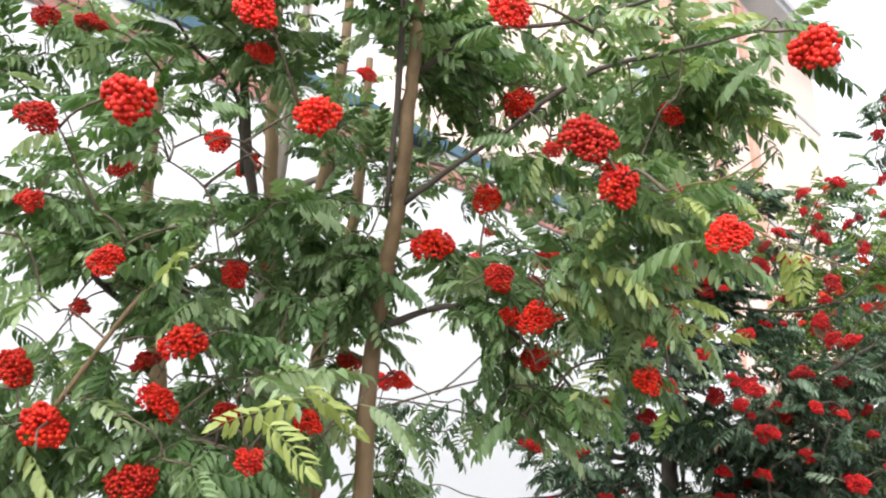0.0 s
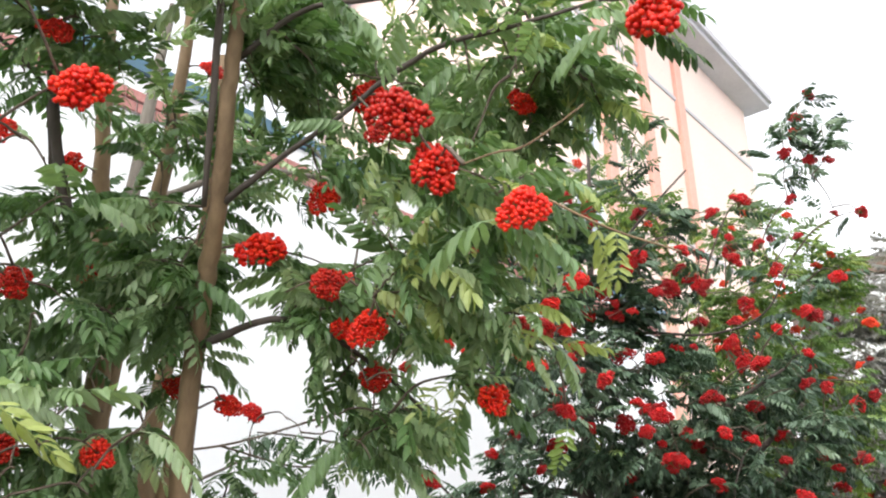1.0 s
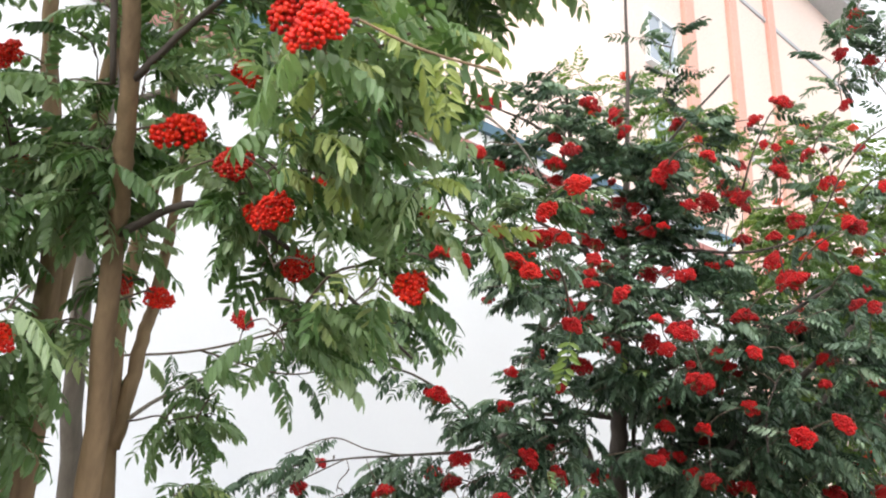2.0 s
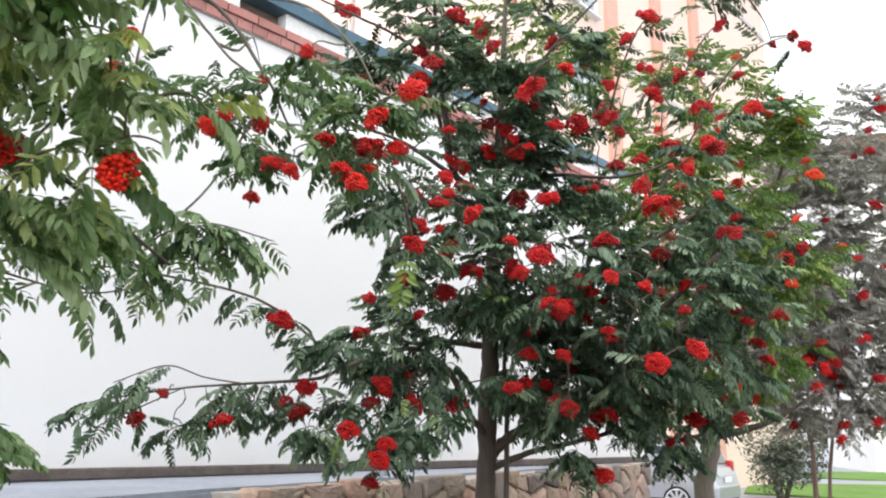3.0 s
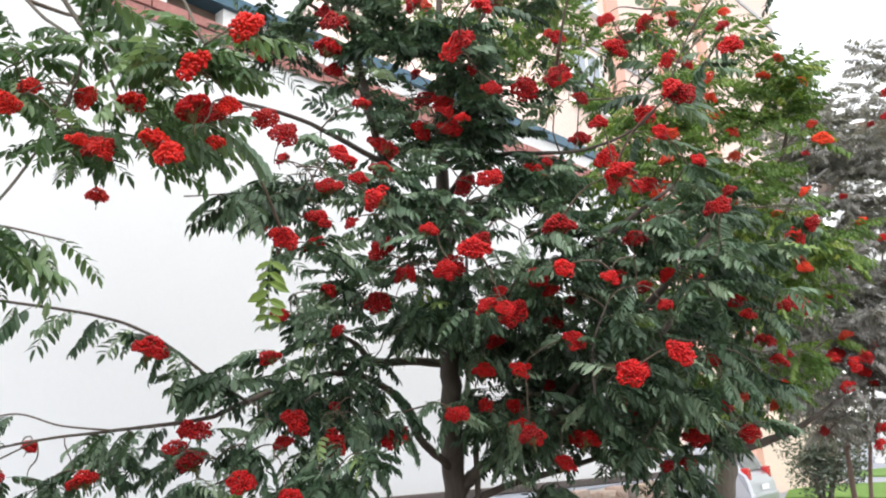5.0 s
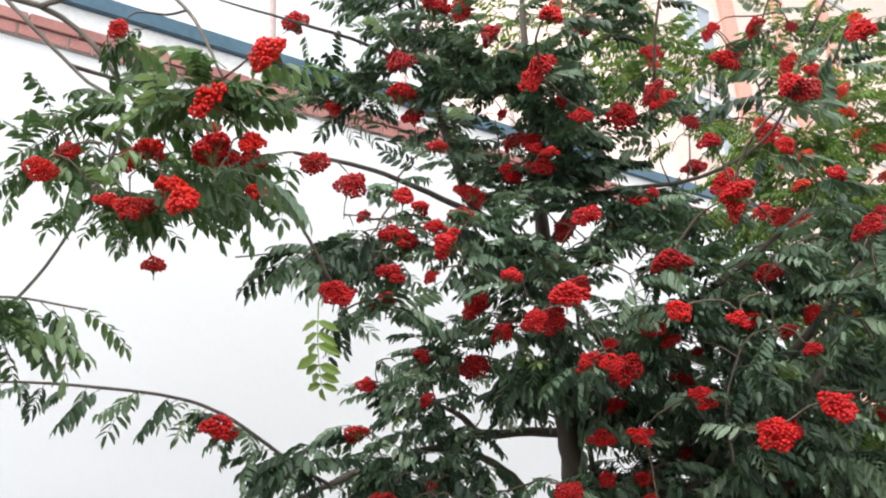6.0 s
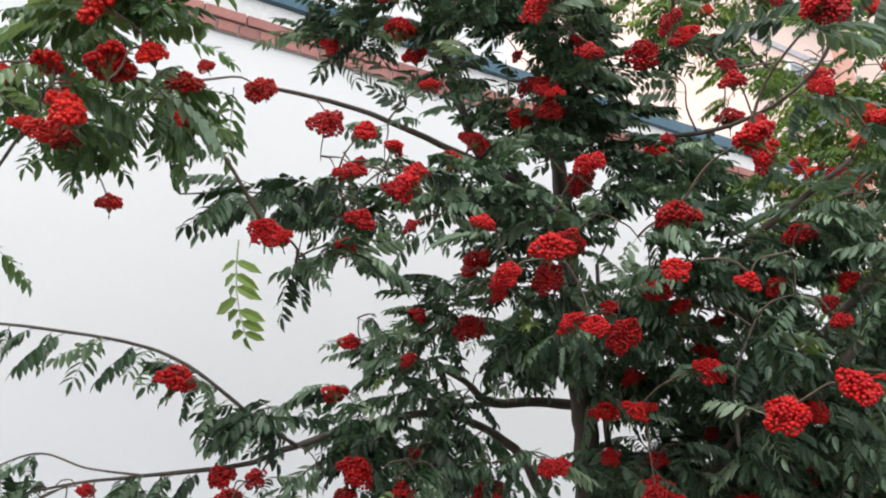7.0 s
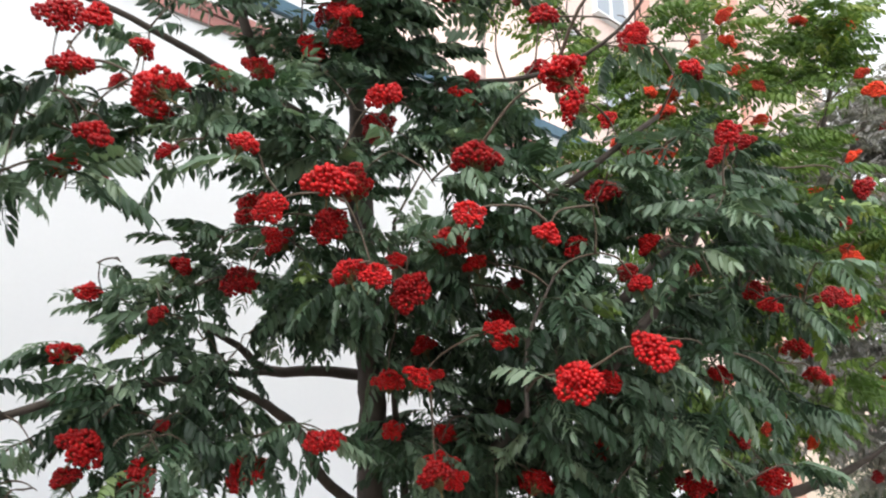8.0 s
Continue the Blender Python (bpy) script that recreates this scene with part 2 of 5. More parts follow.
def tube(points, radii, sides=6, knots=0.0, rng=None):
    """A tapered round tube along the points."""
    points = np.asarray(points, float)
    n = len(points)
    ways = np.gradient(points, axis=0)
    ways /= np.linalg.norm(ways, axis=1)[:, None] + 1e-9
    ref = np.array([0.31, 0.87, 0.38])
    u = np.cross(ways, ref)
    u /= np.linalg.norm(u, axis=1)[:, None] + 1e-9
    v = np.cross(ways, u)
    a = np.arange(sides) * 2 * np.pi / sides
    r = np.repeat(np.asarray(radii, float)[:, None], sides, 1)
    if knots and rng:
        r = r * (1 + knots * np.array([[rng.uniform(-1, 1) for _ in range(sides)] for _ in range(n)]))
    ring = points[:, None] + r[..., None] * (np.cos(a)[None, :, None] * u[:, None] + np.sin(a)[None, :, None] * v[:, None])
    verts = ring.reshape(-1, 3)
    faces = [(i * sides + k, i * sides + (k + 1) % sides, (i + 1) * sides + (k + 1) % sides, (i + 1) * sides + k)
             for i in range(n - 1) for k in range(sides)]
    faces.append(tuple(range(sides))[::-1])
    faces.append(tuple((n - 1) * sides + k for k in range(sides)))
    return verts, faces


class Heap:
    """Many small pieces gathered into one mesh."""

    def __init__(self):
        self.v, self.f, self.t, self.n = [], [], [], 0

    def add(self, verts, faces, tone=0.5):
        self.v.append(np.asarray(verts))
        self.f += [tuple(k + self.n for k in f) for f in faces]
        self.t.append(np.full(len(verts), tone))
        self.n += len(verts)

    def mesh(self, name, mat, smooth=True):
        return mesh_of(name, np.concatenate(self.v).tolist(), self.f, mat, smooth, np.concatenate(self.t))


# ---- rowan leaves and berries ----
def leaf_shape(rng, pairs, length, fine):
    """A pinnate leaf: base at the origin, arching stalk along +y, narrow leaflets in close drooping pairs."""
    verts, faces = [], []
    bend = rng.uniform(0.25, 0.9)
    sway = rng.uniform(-0.3, 0.3)

    def rachis(s):
        return np.array([sway * s * s * 0.4, s * (1 - 0.2 * bend * s), 0.12 * bend * s - 0.62 * bend * s * s]) * length

    spine = [rachis(s) for s in np.linspace(0, 1, 5)]
    tv, tf = tube(spine, np.linspace(0.0015, 0.0007, 5), 3)
    verts += tv.tolist()
    faces += tf[:-2]
    hang = rng.uniform(0.1, 0.95)

    def leaflet(at, way, down, size):
        way = way / np.linalg.norm(way)
        down = down - way * (down @ way)
        down /= np.linalg.norm(down)
        side = np.cross(way, down)
        w = size * rng.uniform(0.16, 0.21)
        curl = rng.uniform(0.05, 0.4)
        twist = rng.uniform(-0.3, 0.3)
        k = len(verts)
        fold = rng.uniform(0.15, 0.55)

        def p(s, a):
            return (at + way * size * s + side * w * a - down * (abs(a) * w * fold + a * w * twist * s) + down * size * curl * s * s).tolist()

        if fine:
            verts.extend([p(0, 0), p(0.2, -0.85), p(0.2, 0), p(0.2, 0.85), p(0.65, -0.95), p(0.65, 0), p(0.65, 0.95), p(1, 0)])
            faces.extend([(k, k + 1, k + 2), (k, k + 2, k + 3), (k + 1, k + 4, k + 5, k + 2), (k + 2, k + 5, k + 6, k + 3), (k + 4, k + 7, k + 5), (k + 5, k + 7, k + 6)])
        else:
            verts.extend([p(0, 0), p(0.5, -1.1), p(0.5, 0.05), p(0.5, 1.1), p(1, 0)])
            faces.extend([(k, k + 1, k + 2), (k + 1, k + 4, k + 2), (k, k + 2, k + 3), (k + 2, k + 4, k + 3)])

    for i in range(pairs):
        s = 0.2 + 0.74 * i / (pairs - 1)
        at = rachis(s)
        ahead = rachis(s + 0.05) - at
        ahead /= np.linalg.norm(ahead)
        size = length * (0.225 + 0.07 * math.sin(math.pi * (i + 0.6) / pairs)) * rng.uniform(0.85, 1.12)
        for d in (-1, 1):
            if rng.random() < 0.04:
                continue
            drop = hang + rng.uniform(-0.2, 0.3)
            way = np.array([d * math.cos(drop), 0, -math.sin(drop)]) + ahead * rng.uniform(0.3, 0.75)
            leaflet(at, way, np.array([0, 0, -1.0]) + 0.3 * ahead, size)
    leaflet(rachis(1.0), rachis(1.0) - rachis(0.93), np.array([0, 0.3, -1.0]), length * 0.24)
    return np.array(verts), faces


def berry_shape(rng, count, radius, fine):
    """An umbel: several small bunches of round berries, one island each, side by side on a loose uneven dome, stalks joined below."""
    bm = bmesh.new()
    bmesh.ops.create_icosphere(bm, subdivisions=2 if fine else 1, radius=1)
    bv = np.array([v.co[:] for v in bm.verts])
    bf = [tuple(v.index for v in f.verts) for f in bm.faces]
    bm.free()
    heap, spots = Heap(), []
    lobes = [(0, 0, 0.25 * radius, 0.5 * radius)]
    turn = rng.uniform(0, 6.28)
    arms = rng.choice((5, 6, 7))
    long, slim = rng.uniform(1.0, 1.2), rng.uniform(0.72, 0.95)
    for k in range(arms):
        a = turn + k * 6.283 / arms + rng.uniform(-0.25, 0.25)
        d = radius * rng.uniform(0.5, 0.72)
        lobes.append((d * math.cos(a) * long, d * math.sin(a) * slim, radius * rng.uniform(-0.2, 0.12), radius * rng.uniform(0.3, 0.46)))
    tries = 0
    while len(spots) < count and tries < 9000:
        tries += 1
        cx, cy, cz, cr = rng.choice(lobes)
        a, e = rng.uniform(0, 2 * math.pi), rng.uniform(-0.55, 1.0)
        h = math.sqrt(max(0, 1 - e * e))
        share = rng.uniform(0.8, 1.08)
        p = np.array([cx + cr * h * math.cos(a) * share, cy + cr * h * math.sin(a) * share, cz + 0.85 * cr * e * share])
        if all(((p - q) ** 2).sum() > 0.0080**2 for q in spots):
            spots.append(p)
    for p in spots:
        r = rng.uniform(0.0044, 0.0056) * (1.0 if fine else 1.12)
        heap.add(bv * r * np.array([1, 1, rng.uniform(0.9, 1.0)]) + p, bf)
    stalks = Heap()
    root = np.array([0, 0, -0.8 * radius])
    for p in spots[::3]:
        stalks.add(*tube([root, root * 0.45 + p * 0.3, p * 0.97], [0.0013, 0.0009, 0.0006], 3))
    stalks.add(*tube([root * 1.5, root * 0.9], [0.002, 0.0016], 4))
    return heap, stalks


shape_rng = random.Random(11)
LEAVES_FINE = [leaf_shape(shape_rng, shape_rng.choice((6, 7, 7, 8)), 0.18, True) for _ in range(16)]
LEAVES_FAR = [leaf_shape(shape_rng, 6, 0.17, False) for _ in range(10)]
BERRIES_FINE = [berry_shape(shape_rng, n, r, True) for n, r in ((190, 0.048), (150, 0.044), (120, 0.040), (210, 0.052), (85, 0.034))]
BERRIES_MID = [berry_shape(shape_rng, n, r, False) for n, r in ((190, 0.048), (150, 0.044), (120, 0.039), (200, 0.052), (80, 0.033), (130, 0.044))]
BERRY_RADII = (0.048, 0.044, 0.040, 0.052)
STALK_MESHES = {}


def turn_to(way, up=(0, 0, 1), roll=0.0):
    """The turn that lays +y along way, with +z towards up."""
    y = Vector(way).normalized()
    x = y.cross(Vector(up))
    x = Vector((1, 0, 0)) if x.length < 1e-4 else x.normalized()
    z = x.cross(y)
    return Matrix((x, y, z)).transposed() @ Matrix.Rotation(roll, 3, "Y")


def rowan(name, label, stems, limbs, fans, clusters, leaf_mats, berry_mat, bark, limb_bark, seed, fine=True, singles=0,
          per_twig=9, leaf_scale=1.0, berry_scale=1.0, open_twigs=(), clear=0.08, reach=0.5, face=1.0, fruit_share=0.0, pale=(), fill=1.0, fruit_leaves=0, sides=((1.1, 1.1, 1.65),), shy=0.25, gaps=()):
    """A rowan tree: stems and limbs as (x, y, z, radius) lines, leafy fans as (x, y, z, rx, ry, rz, count), an eighth
    number painting brighter light into the tone, berry clusters at their places.
    """
    rng = random.Random(seed)
    base = stems[0][0]
    tree = new(name)
    tree.location = (base[0], base[1], base[2])
    tagged(tree, label, "tree", "rowan trees")
    back = Matrix.Translation((-base[0], -base[1], -base[2]))
    nodes = []

    def wood(kind, line, mat, sides, steps=6):
        c = smoothed(line, steps)
        wob = np.array([[rng.uniform(-1, 1) for _ in range(3)] for _ in c])
        pts = c[:, :3] + wob * c[:, 3:4] * 0.16
        v, f = tube(pts, c[:, 3], sides, 0.07, rng)
        part(kind, mesh_of(kind, v.tolist(), f, mat, True), mat, tree, m=back)
        for p, r in zip(pts, c[:, 3]):
            if p[2] > 1.25:
                nodes.append(p)

    for s in stems:
        wood("trunk", s, bark, 10)
    for s in limbs:
        wood("limb", s, limb_bark if max(q[3] for q in s) > 0.0055 else bark, 7)

    axis = np.array(nodes).mean(0)
    targets = [(np.array(c[:3]), True, 0.0) for c in clusters]
    sizes = {tuple(c[:3]): c[3] for c in clusters if len(c) > 3}
    for x, y, z, rx, ry, rz, count, *lit_tone in fans:
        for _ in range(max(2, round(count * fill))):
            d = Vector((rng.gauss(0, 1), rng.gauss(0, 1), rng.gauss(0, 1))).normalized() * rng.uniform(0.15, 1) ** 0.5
            targets.append((np.array((x + rx * d.x, y + ry * d.y, z + rz * d.z)), d.y < 0.1 and rng.random() < fruit_share, lit_tone[0] if lit_tone else 0.0))
    node_a = np.array(nodes)
    targets.sort(key=lambda t: ((node_a - t[0]) ** 2).sum(1).min())
    shapes = LEAVES_FINE if fine else LEAVES_FAR
    pool = np.zeros((len(nodes) + 8 * len(targets), 3))
    pool[: len(nodes)] = nodes
    n = len(nodes)
    twigs, placed, spots, pale_leaves = Heap(), [], [], []

    def leaf_at(at, way, lit_tone=0.0):
        up = Vector((rng.uniform(-0.45, 0.45), rng.uniform(-0.45, 0.45), 1))
        s = leaf_scale * rng.uniform(0.72, 1.18)
        m = Matrix.Translation(at) @ turn_to(way, up, rng.uniform(-0.5, 0.5)).to_4x4() @ Matrix.Scale(s, 4)
        placed.append((m, rng.randrange(len(shapes)), min(0.99, max(0, rng.betavariate(1.4, 1.8) + lit_tone))))

    for goal, fruit, lit_tone in targets:
        gap = pool[:n] - goal
        near = int(np.argmin((gap**2).sum(1) + 0.25 * np.maximum(gap[:, 2], 0) ** 2))
        start = pool[near].copy()
        span = goal - start
        far = float(np.linalg.norm(span))
        if far < 0.02:
            continue
        lift = 0.14 * far
        wig = np.array([rng.uniform(-1, 1) for _ in range(3)]) * 0.06 * far
        curve = smoothed([start, start + span * 0.35 + wig + (0, 0, lift * 0.8), start + span * 0.72 - wig * 0.6 + (0, 0, lift), goal], 3)
        r0 = min(0.0075, 0.0022 + 0.008 * far)
        twigs.add(*tube(curve, np.linspace(r0, 0.0016, len(curve)), 4))
        take = curve[3:-1:1][:6]
        pool[n : n + len(take)] = take
        n += len(take)
        end = curve[-1] - curve[-3]
        end /= np.linalg.norm(end) + 1e-9
        out = goal - axis
        out[2] *= 0.4
        out /= np.linalg.norm(out) + 1e-9
        count = per_twig + rng.randrange(-2, 3)
        if fruit and fruit_leaves:
            count = fruit_leaves + rng.randrange(-1, 2)
        for k in range(count):
            s = rng.uniform(max(0.0, 1 - 0.34 / far), 1.0) if k > 3 else rng.uniform(0.86, 1)
            at = curve[min(len(curve) - 1, int(s * (len(curve) - 1)))]
            a = k * 2.4 + rng.uniform(-0.5, 0.5)
            way = np.array([math.cos(a), math.sin(a), rng.uniform(-0.3, 0.55)]) + 0.55 * out + 0.35 * end
            if fruit:
                at = at - 0.045 * out - np.array([0, 0, 0.01])
                way = way - 0.25 * out
            leaf_at(at, way, lit_tone)
        if fruit:
            spots.append((goal, out))
    for line, count in open_twigs:
        c = smoothed(line, 8)
        twigs.add(*tube(c[:, :3], c[:, 3], 5))
        for k in range(count):
            i = min(len(c) - 2, int((k + 0.5) / count * len(c)))
            ahead = c[i + 1, :3] - c[i, :3]
            ahead /= np.linalg.norm(ahead) + 1e-9
            side = np.cross(ahead, (0, 0, 1)) * (1 if k % 2 else -1)
            leaf_at(c[i, :3], side * rng.uniform(0.4, 1.1) + ahead * rng.uniform(0.3, 1.0) + np.array([0, 0, rng.uniform(-0.9, -0.1)]))

    for at, way, size in pale:
        m = Matrix.Translation(at) @ turn_to(way, (0, -1, 0.2)).to_4x4() @ Matrix.Scale(size, 4)
        pale_leaves.append((m, rng.randrange(len(shapes)), 1.0))
    # Shaped to the camera's view: leaves before most clusters, seen from sides, are dropped.
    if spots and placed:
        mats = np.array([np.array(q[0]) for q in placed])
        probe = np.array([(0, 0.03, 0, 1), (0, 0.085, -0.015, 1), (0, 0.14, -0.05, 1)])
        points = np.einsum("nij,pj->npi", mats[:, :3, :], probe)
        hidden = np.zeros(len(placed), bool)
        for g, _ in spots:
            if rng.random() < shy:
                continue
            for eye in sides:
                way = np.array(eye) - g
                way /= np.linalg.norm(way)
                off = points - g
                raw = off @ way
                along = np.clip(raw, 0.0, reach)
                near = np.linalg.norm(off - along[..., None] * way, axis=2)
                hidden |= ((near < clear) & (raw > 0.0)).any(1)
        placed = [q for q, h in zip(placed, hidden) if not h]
    # Openings fitted to the camera's view: rods (from, to, radius) that no leaf enters.
    if gaps and placed:
        mids = np.array([np.array(q[0] @ Vector((0, 0.085, -0.02))) for q in placed])
        keep = np.ones(len(placed), bool)
        for a, b, r in gaps:
            a, b = np.array(a), np.array(b)
            u = np.clip((mids - a) @ (b - a) / ((b - a) @ (b - a)), 0, 1)
            keep &= np.linalg.norm(mids - a - u[:, None] * (b - a), axis=1) > r
        placed = [q for q, k in zip(placed, keep) if k]
    placed += pale_leaves

    part("twig", twigs.mesh("twig", M_TWIG), M_TWIG, tree, "thin brown twigs", back)["kind"] = "stuff"
    # Leaves that hang lowest and furthest out stand singly, the rest in one mesh.
    placed.sort(key=lambda q: q[0].translation.y)
    if singles:
        leaf_meshes = [mesh_of("leaf", v.tolist(), f, leaf_mats[0], False) for v, f in shapes]
        step = max(1, int(0.5 * len(placed)) // singles)
        chosen = set(range(0, singles * step, step))
    else:
        leaf_meshes, chosen = [], set()
    mass = Heap()
    for i, (m, k, tone) in enumerate(placed):
        if i in chosen and tone < 1.0:
            part("leaf", leaf_meshes[k], leaf_mats[0], tree, m=back @ m)
        else:
            v, f = shapes[k]
            r = np.array(m.to_3x3())
            mass.add(v @ r.T + np.array(m.translation), f, tone)
    part("foliage", mass.mesh("foliage", leaf_mats[1], False), leaf_mats[1], tree, "feathery green rowan leaves", back)["kind"] = "stuff"

    kinds = BERRIES_FINE if berry_mat in (M_BERRY_A, M_BERRY_N) else BERRIES_MID
    key = (id(kinds), berry_mat.name)
    if key not in STALK_MESHES:
        STALK_MESHES[key] = [(b.mesh("berries", berry_mat), s.mesh("stalks", M_STALK)) for b, s in kinds]
    for goal, out in spots:
        pick = rng.randrange(len(kinds))
        way = (Vector(sides[0]) - Vector(goal)).normalized()
        up = way * rng.uniform(0.35 * face, face) + Vector((rng.uniform(-0.5, 0.5), rng.uniform(-0.5, 0.5), rng.uniform(0.3, 1.0)))
        q = up.to_track_quat("Z", "Y").to_matrix().to_4x4()
        size = berry_scale * rng.uniform(0.66, 1.12)
        own = sizes.get(tuple(goal))
        if own:
            pick = rng.randrange(4)
            size = 0.85 * own * 0.048 / BERRY_RADII[pick]
            q = (way + Vector((rng.uniform(-0.25, 0.25), rng.uniform(-0.25, 0.25), 0.75))).to_track_quat("Z", "Y").to_matrix().to_4x4()
        b, s = STALK_MESHES[key][pick]
        ob = part("berry_umbel", b, berry_mat, tree, m=back @ Matrix.Translation(goal) @ q @ Matrix.Rotation(rng.uniform(0, 6.28), 4, "Z") @ Matrix.Scale(size, 4))
        ob["label"] = "ripe red rowan berry cluster"
        part("stalk", s, M_STALK, ob)
    return tree


# ---- plan: the white building's wall line ----
WALL_AT, WALL_WAY = Vector((-0.372, 6.323, 0)), Vector((0.647, 0.7625, 0))
WALL_OUT = Vector((0.7625, -0.647, 0))
WALL_TURN = Matrix((WALL_WAY, -WALL_OUT, Vector((0, 0, 1)))).transposed()


def on_wall(s, out, z):
    return WALL_AT + WALL_WAY * s + WALL_OUT * out + Vector((0, 0, z))


def wall_pose(s, out, z):
    return Matrix.Translation(on_wall(s, out, z)) @ WALL_TURN.to_4x4()


# ---- ground ----
def sheet(name, corners, z, mat, cuts=0, rough=0.0):
    bm = bmesh.new()
    bm.faces.new([bm.verts.new((x, y, z)) for x, y in corners])
    if cuts:
        bmesh.ops.subdivide_edges(bm, edges=bm.edges[:], cuts=cuts, use_grid_fill=True)
        for v in bm.verts:
            v.co.z += rough * noise.noise(v.co * 0.7)
    return part(name, bm, mat)


tagged(sheet("ground", [(-900, -900), (900, -900), (900, 900), (-900, 900)], 0.0, M_ASPHALT), "light grey asphalt ground around the trees, wet sheen in its colour", "ground", kind="structure")


def slab(name, corners, z0, z1, mat, label, category, kind=""):
    bm = bmesh.new()
    low = [bm.verts.new((x, y, z0)) for x, y in corners]
    top = [bm.verts.new((x, y, z1)) for x, y in corners]
    bm.faces.new(top)
    bm.faces.new(low[::-1])
    k = len(corners)
    for i in range(k):
        bm.faces.new((low[i], low[(i + 1) % k], top[(i + 1) % k], top[i]))
    bmesh.ops.recalc_face_normals(bm, faces=bm.faces[:])
    bmesh.ops.bevel(bm, geom=[e for e in bm.edges if abs(e.verts[0].co.z - z1) < 1e-5 and abs(e.verts[1].co.z - z1) < 1e-5], offset=min(0.02, (z1 - z0) * 0.3), segments=2, affect="EDGES")
    return tagged(part(name, bm, mat), label, category, kind=kind)


# Unseen dark soil, spread wide to cut light bounced up into the leaves.
slab("bounce_cut_soil", [(-7, -5), (5.5, -5), (6.2, 6.0), (4.6, 8.9), (3.3, 9.6), (0.3, 4.6), (-0.7, 3.4), (-7, 0.2)], 0.0, 0.05, M_SOIL, "unseen dark soil under the rowan trees, added to cut bounced light", "soil", "structure")
slab("lawn", [(10.3, 27.4), (13.4, 24.2), (30, 22), (34, 33), (17.7, 33.2), (12.6, 33.4)], 0.0, 0.06, M_GRASS, "bright green mown lawn strip beside the road", "lawn", "structure")
slab("road", [(8.2, 23.0), (30, 14.0), (34, 17.0), (10.0, 25.6)], 0.0, 0.012, M_ROAD, "strip of darker asphalt", "road", "structure")

# ---- white building: wall, brick cornice, blue roof edge, railing posts ----
WALL_END = 5.9
building = tagged(new("white_building"), "white plastered building with red brick cornice and blue roof edge", "building", kind="structure")
building.matrix_basis = wall_pose(0, 0, 0)
part("wall", boxed((WALL_END + 9, 0.4, 4.45), ((WALL_END - 9) / 2, 0.2, 2.225)), M_PLASTER, building, "smooth white plastered wall")
part("wall", boxed((0.4, 9.0, 4.45), (WALL_END - 0.2, 4.9, 2.225)), M_PLASTER, building)
part("cornice_core", boxed((WALL_END + 9, 0.36, 0.15), ((WALL_END - 9) / 2, 0.16, 4.525)), M_MORTAR, building, "mortar bed of the brick cornice")
gap_a, gap_b = 0.0, 0.42
part("frieze", boxed((9 + gap_a, 0.34, 0.158), ((gap_a - 9) / 2, 0.18, 4.679)), M_WHITE, building, "white painted frieze under the roof edge")
part("frieze", boxed((WALL_END - gap_b, 0.34, 0.158), ((WALL_END + gap_b) / 2, 0.18, 4.679)), M_WHITE, building)
part("frieze_gap", boxed((gap_b - gap_a, 0.25, 0.156), ((gap_a + gap_b) / 2, 0.235, 4.679)), M_SOOT, building, "bare stained brick where the frieze is missing")
bm = boxed((WALL_END + 9.1, 0.36, 0.018), ((WALL_END - 9) / 2, 0.155, 4.77))
box(bm, (WALL_END + 9.1, 0.012, 0.095), ((WALL_END - 9) / 2, -0.028, 4.807))
box(bm, (WALL_END + 9.1, 0.36, 0.012), ((WALL_END - 9) / 2, 0.155, 4.85))
part("roof_edge", bm, M_BLUE, building, "blue painted sheet metal roof edge")
part("roof", boxed((WALL_END + 9, 9.0, 0.06), ((WALL_END - 9) / 2, 4.85, 4.82)), M_BLUE, building)
bm = boxed((WALL_END + 8.5, 0.07, 0.062), ((WALL_END - 8.5) / 2, -0.035, 1.38), bevel=0.012)
part("ledge", bm, M_PLINTH, building, "dark weathered ledge at the foot of the wall")
for s in (-3.2, -2.1, -1.0, 0.1, 1.2, 2.3, 3.4):
    bm = bmesh.new()
    bmesh.ops.create_cone(bm, cap_ends=True, segments=10, radius1=0.022, radius2=0.022, depth=0.95, matrix=Matrix.Translation((s, 0.12, 5.33)))
    box(bm, (0.09, 0.09, 0.012), (s, 0.12, 4.862))
    part("railing_post", bm, M_POST, building, "pale rusty steel railing post")

# ---- terrace and stone retaining wall ----
STONE_AT, STONE_WAY = Vector((1.44, 6.94, 0)), Vector((0.51, 0.86, 0)).normalized()
STONE_OUT = Vector((STONE_WAY.y, -STONE_WAY.x, 0))


def on_stone(u, out, z):
    return STONE_AT + STONE_WAY * u + STONE_OUT * out + Vector((0, 0, z))


p0, p1 = on_stone(-2.35, -0.25, 0), on_stone(3.7, -0.25, 0)
q0, q1 = on_wall(-7, 0.002, 0), on_wall(5.6, 0.002, 0)
slab("terrace", [(p0.x, p0.y), (p1.x, p1.y), (q1.x, q1.y), (q0.x, q0.y), (-3.2, 2.2), (-0.6, 3.55)], 0.0, 1.345, M_CONCRETE, "pale concrete terrace at the foot of the white wall", "terrace", "structure")
stone_wall = tagged(new("stone_wall"), "retaining wall of rough buff field stones", "wall", kind="structure")
stone_wall.matrix_basis = Matrix.Translation(on_stone(0, 0, 0)) @ Matrix((STONE_WAY, -STONE_OUT, Vector((0, 0, 1)))).transposed().to_4x4()
part("wall_core", boxed((6.0, 0.24, 1.33), (0.65, 0.14, 0.665)), M_MORTAR, stone_wall, "grey mortar core of the stone wall")


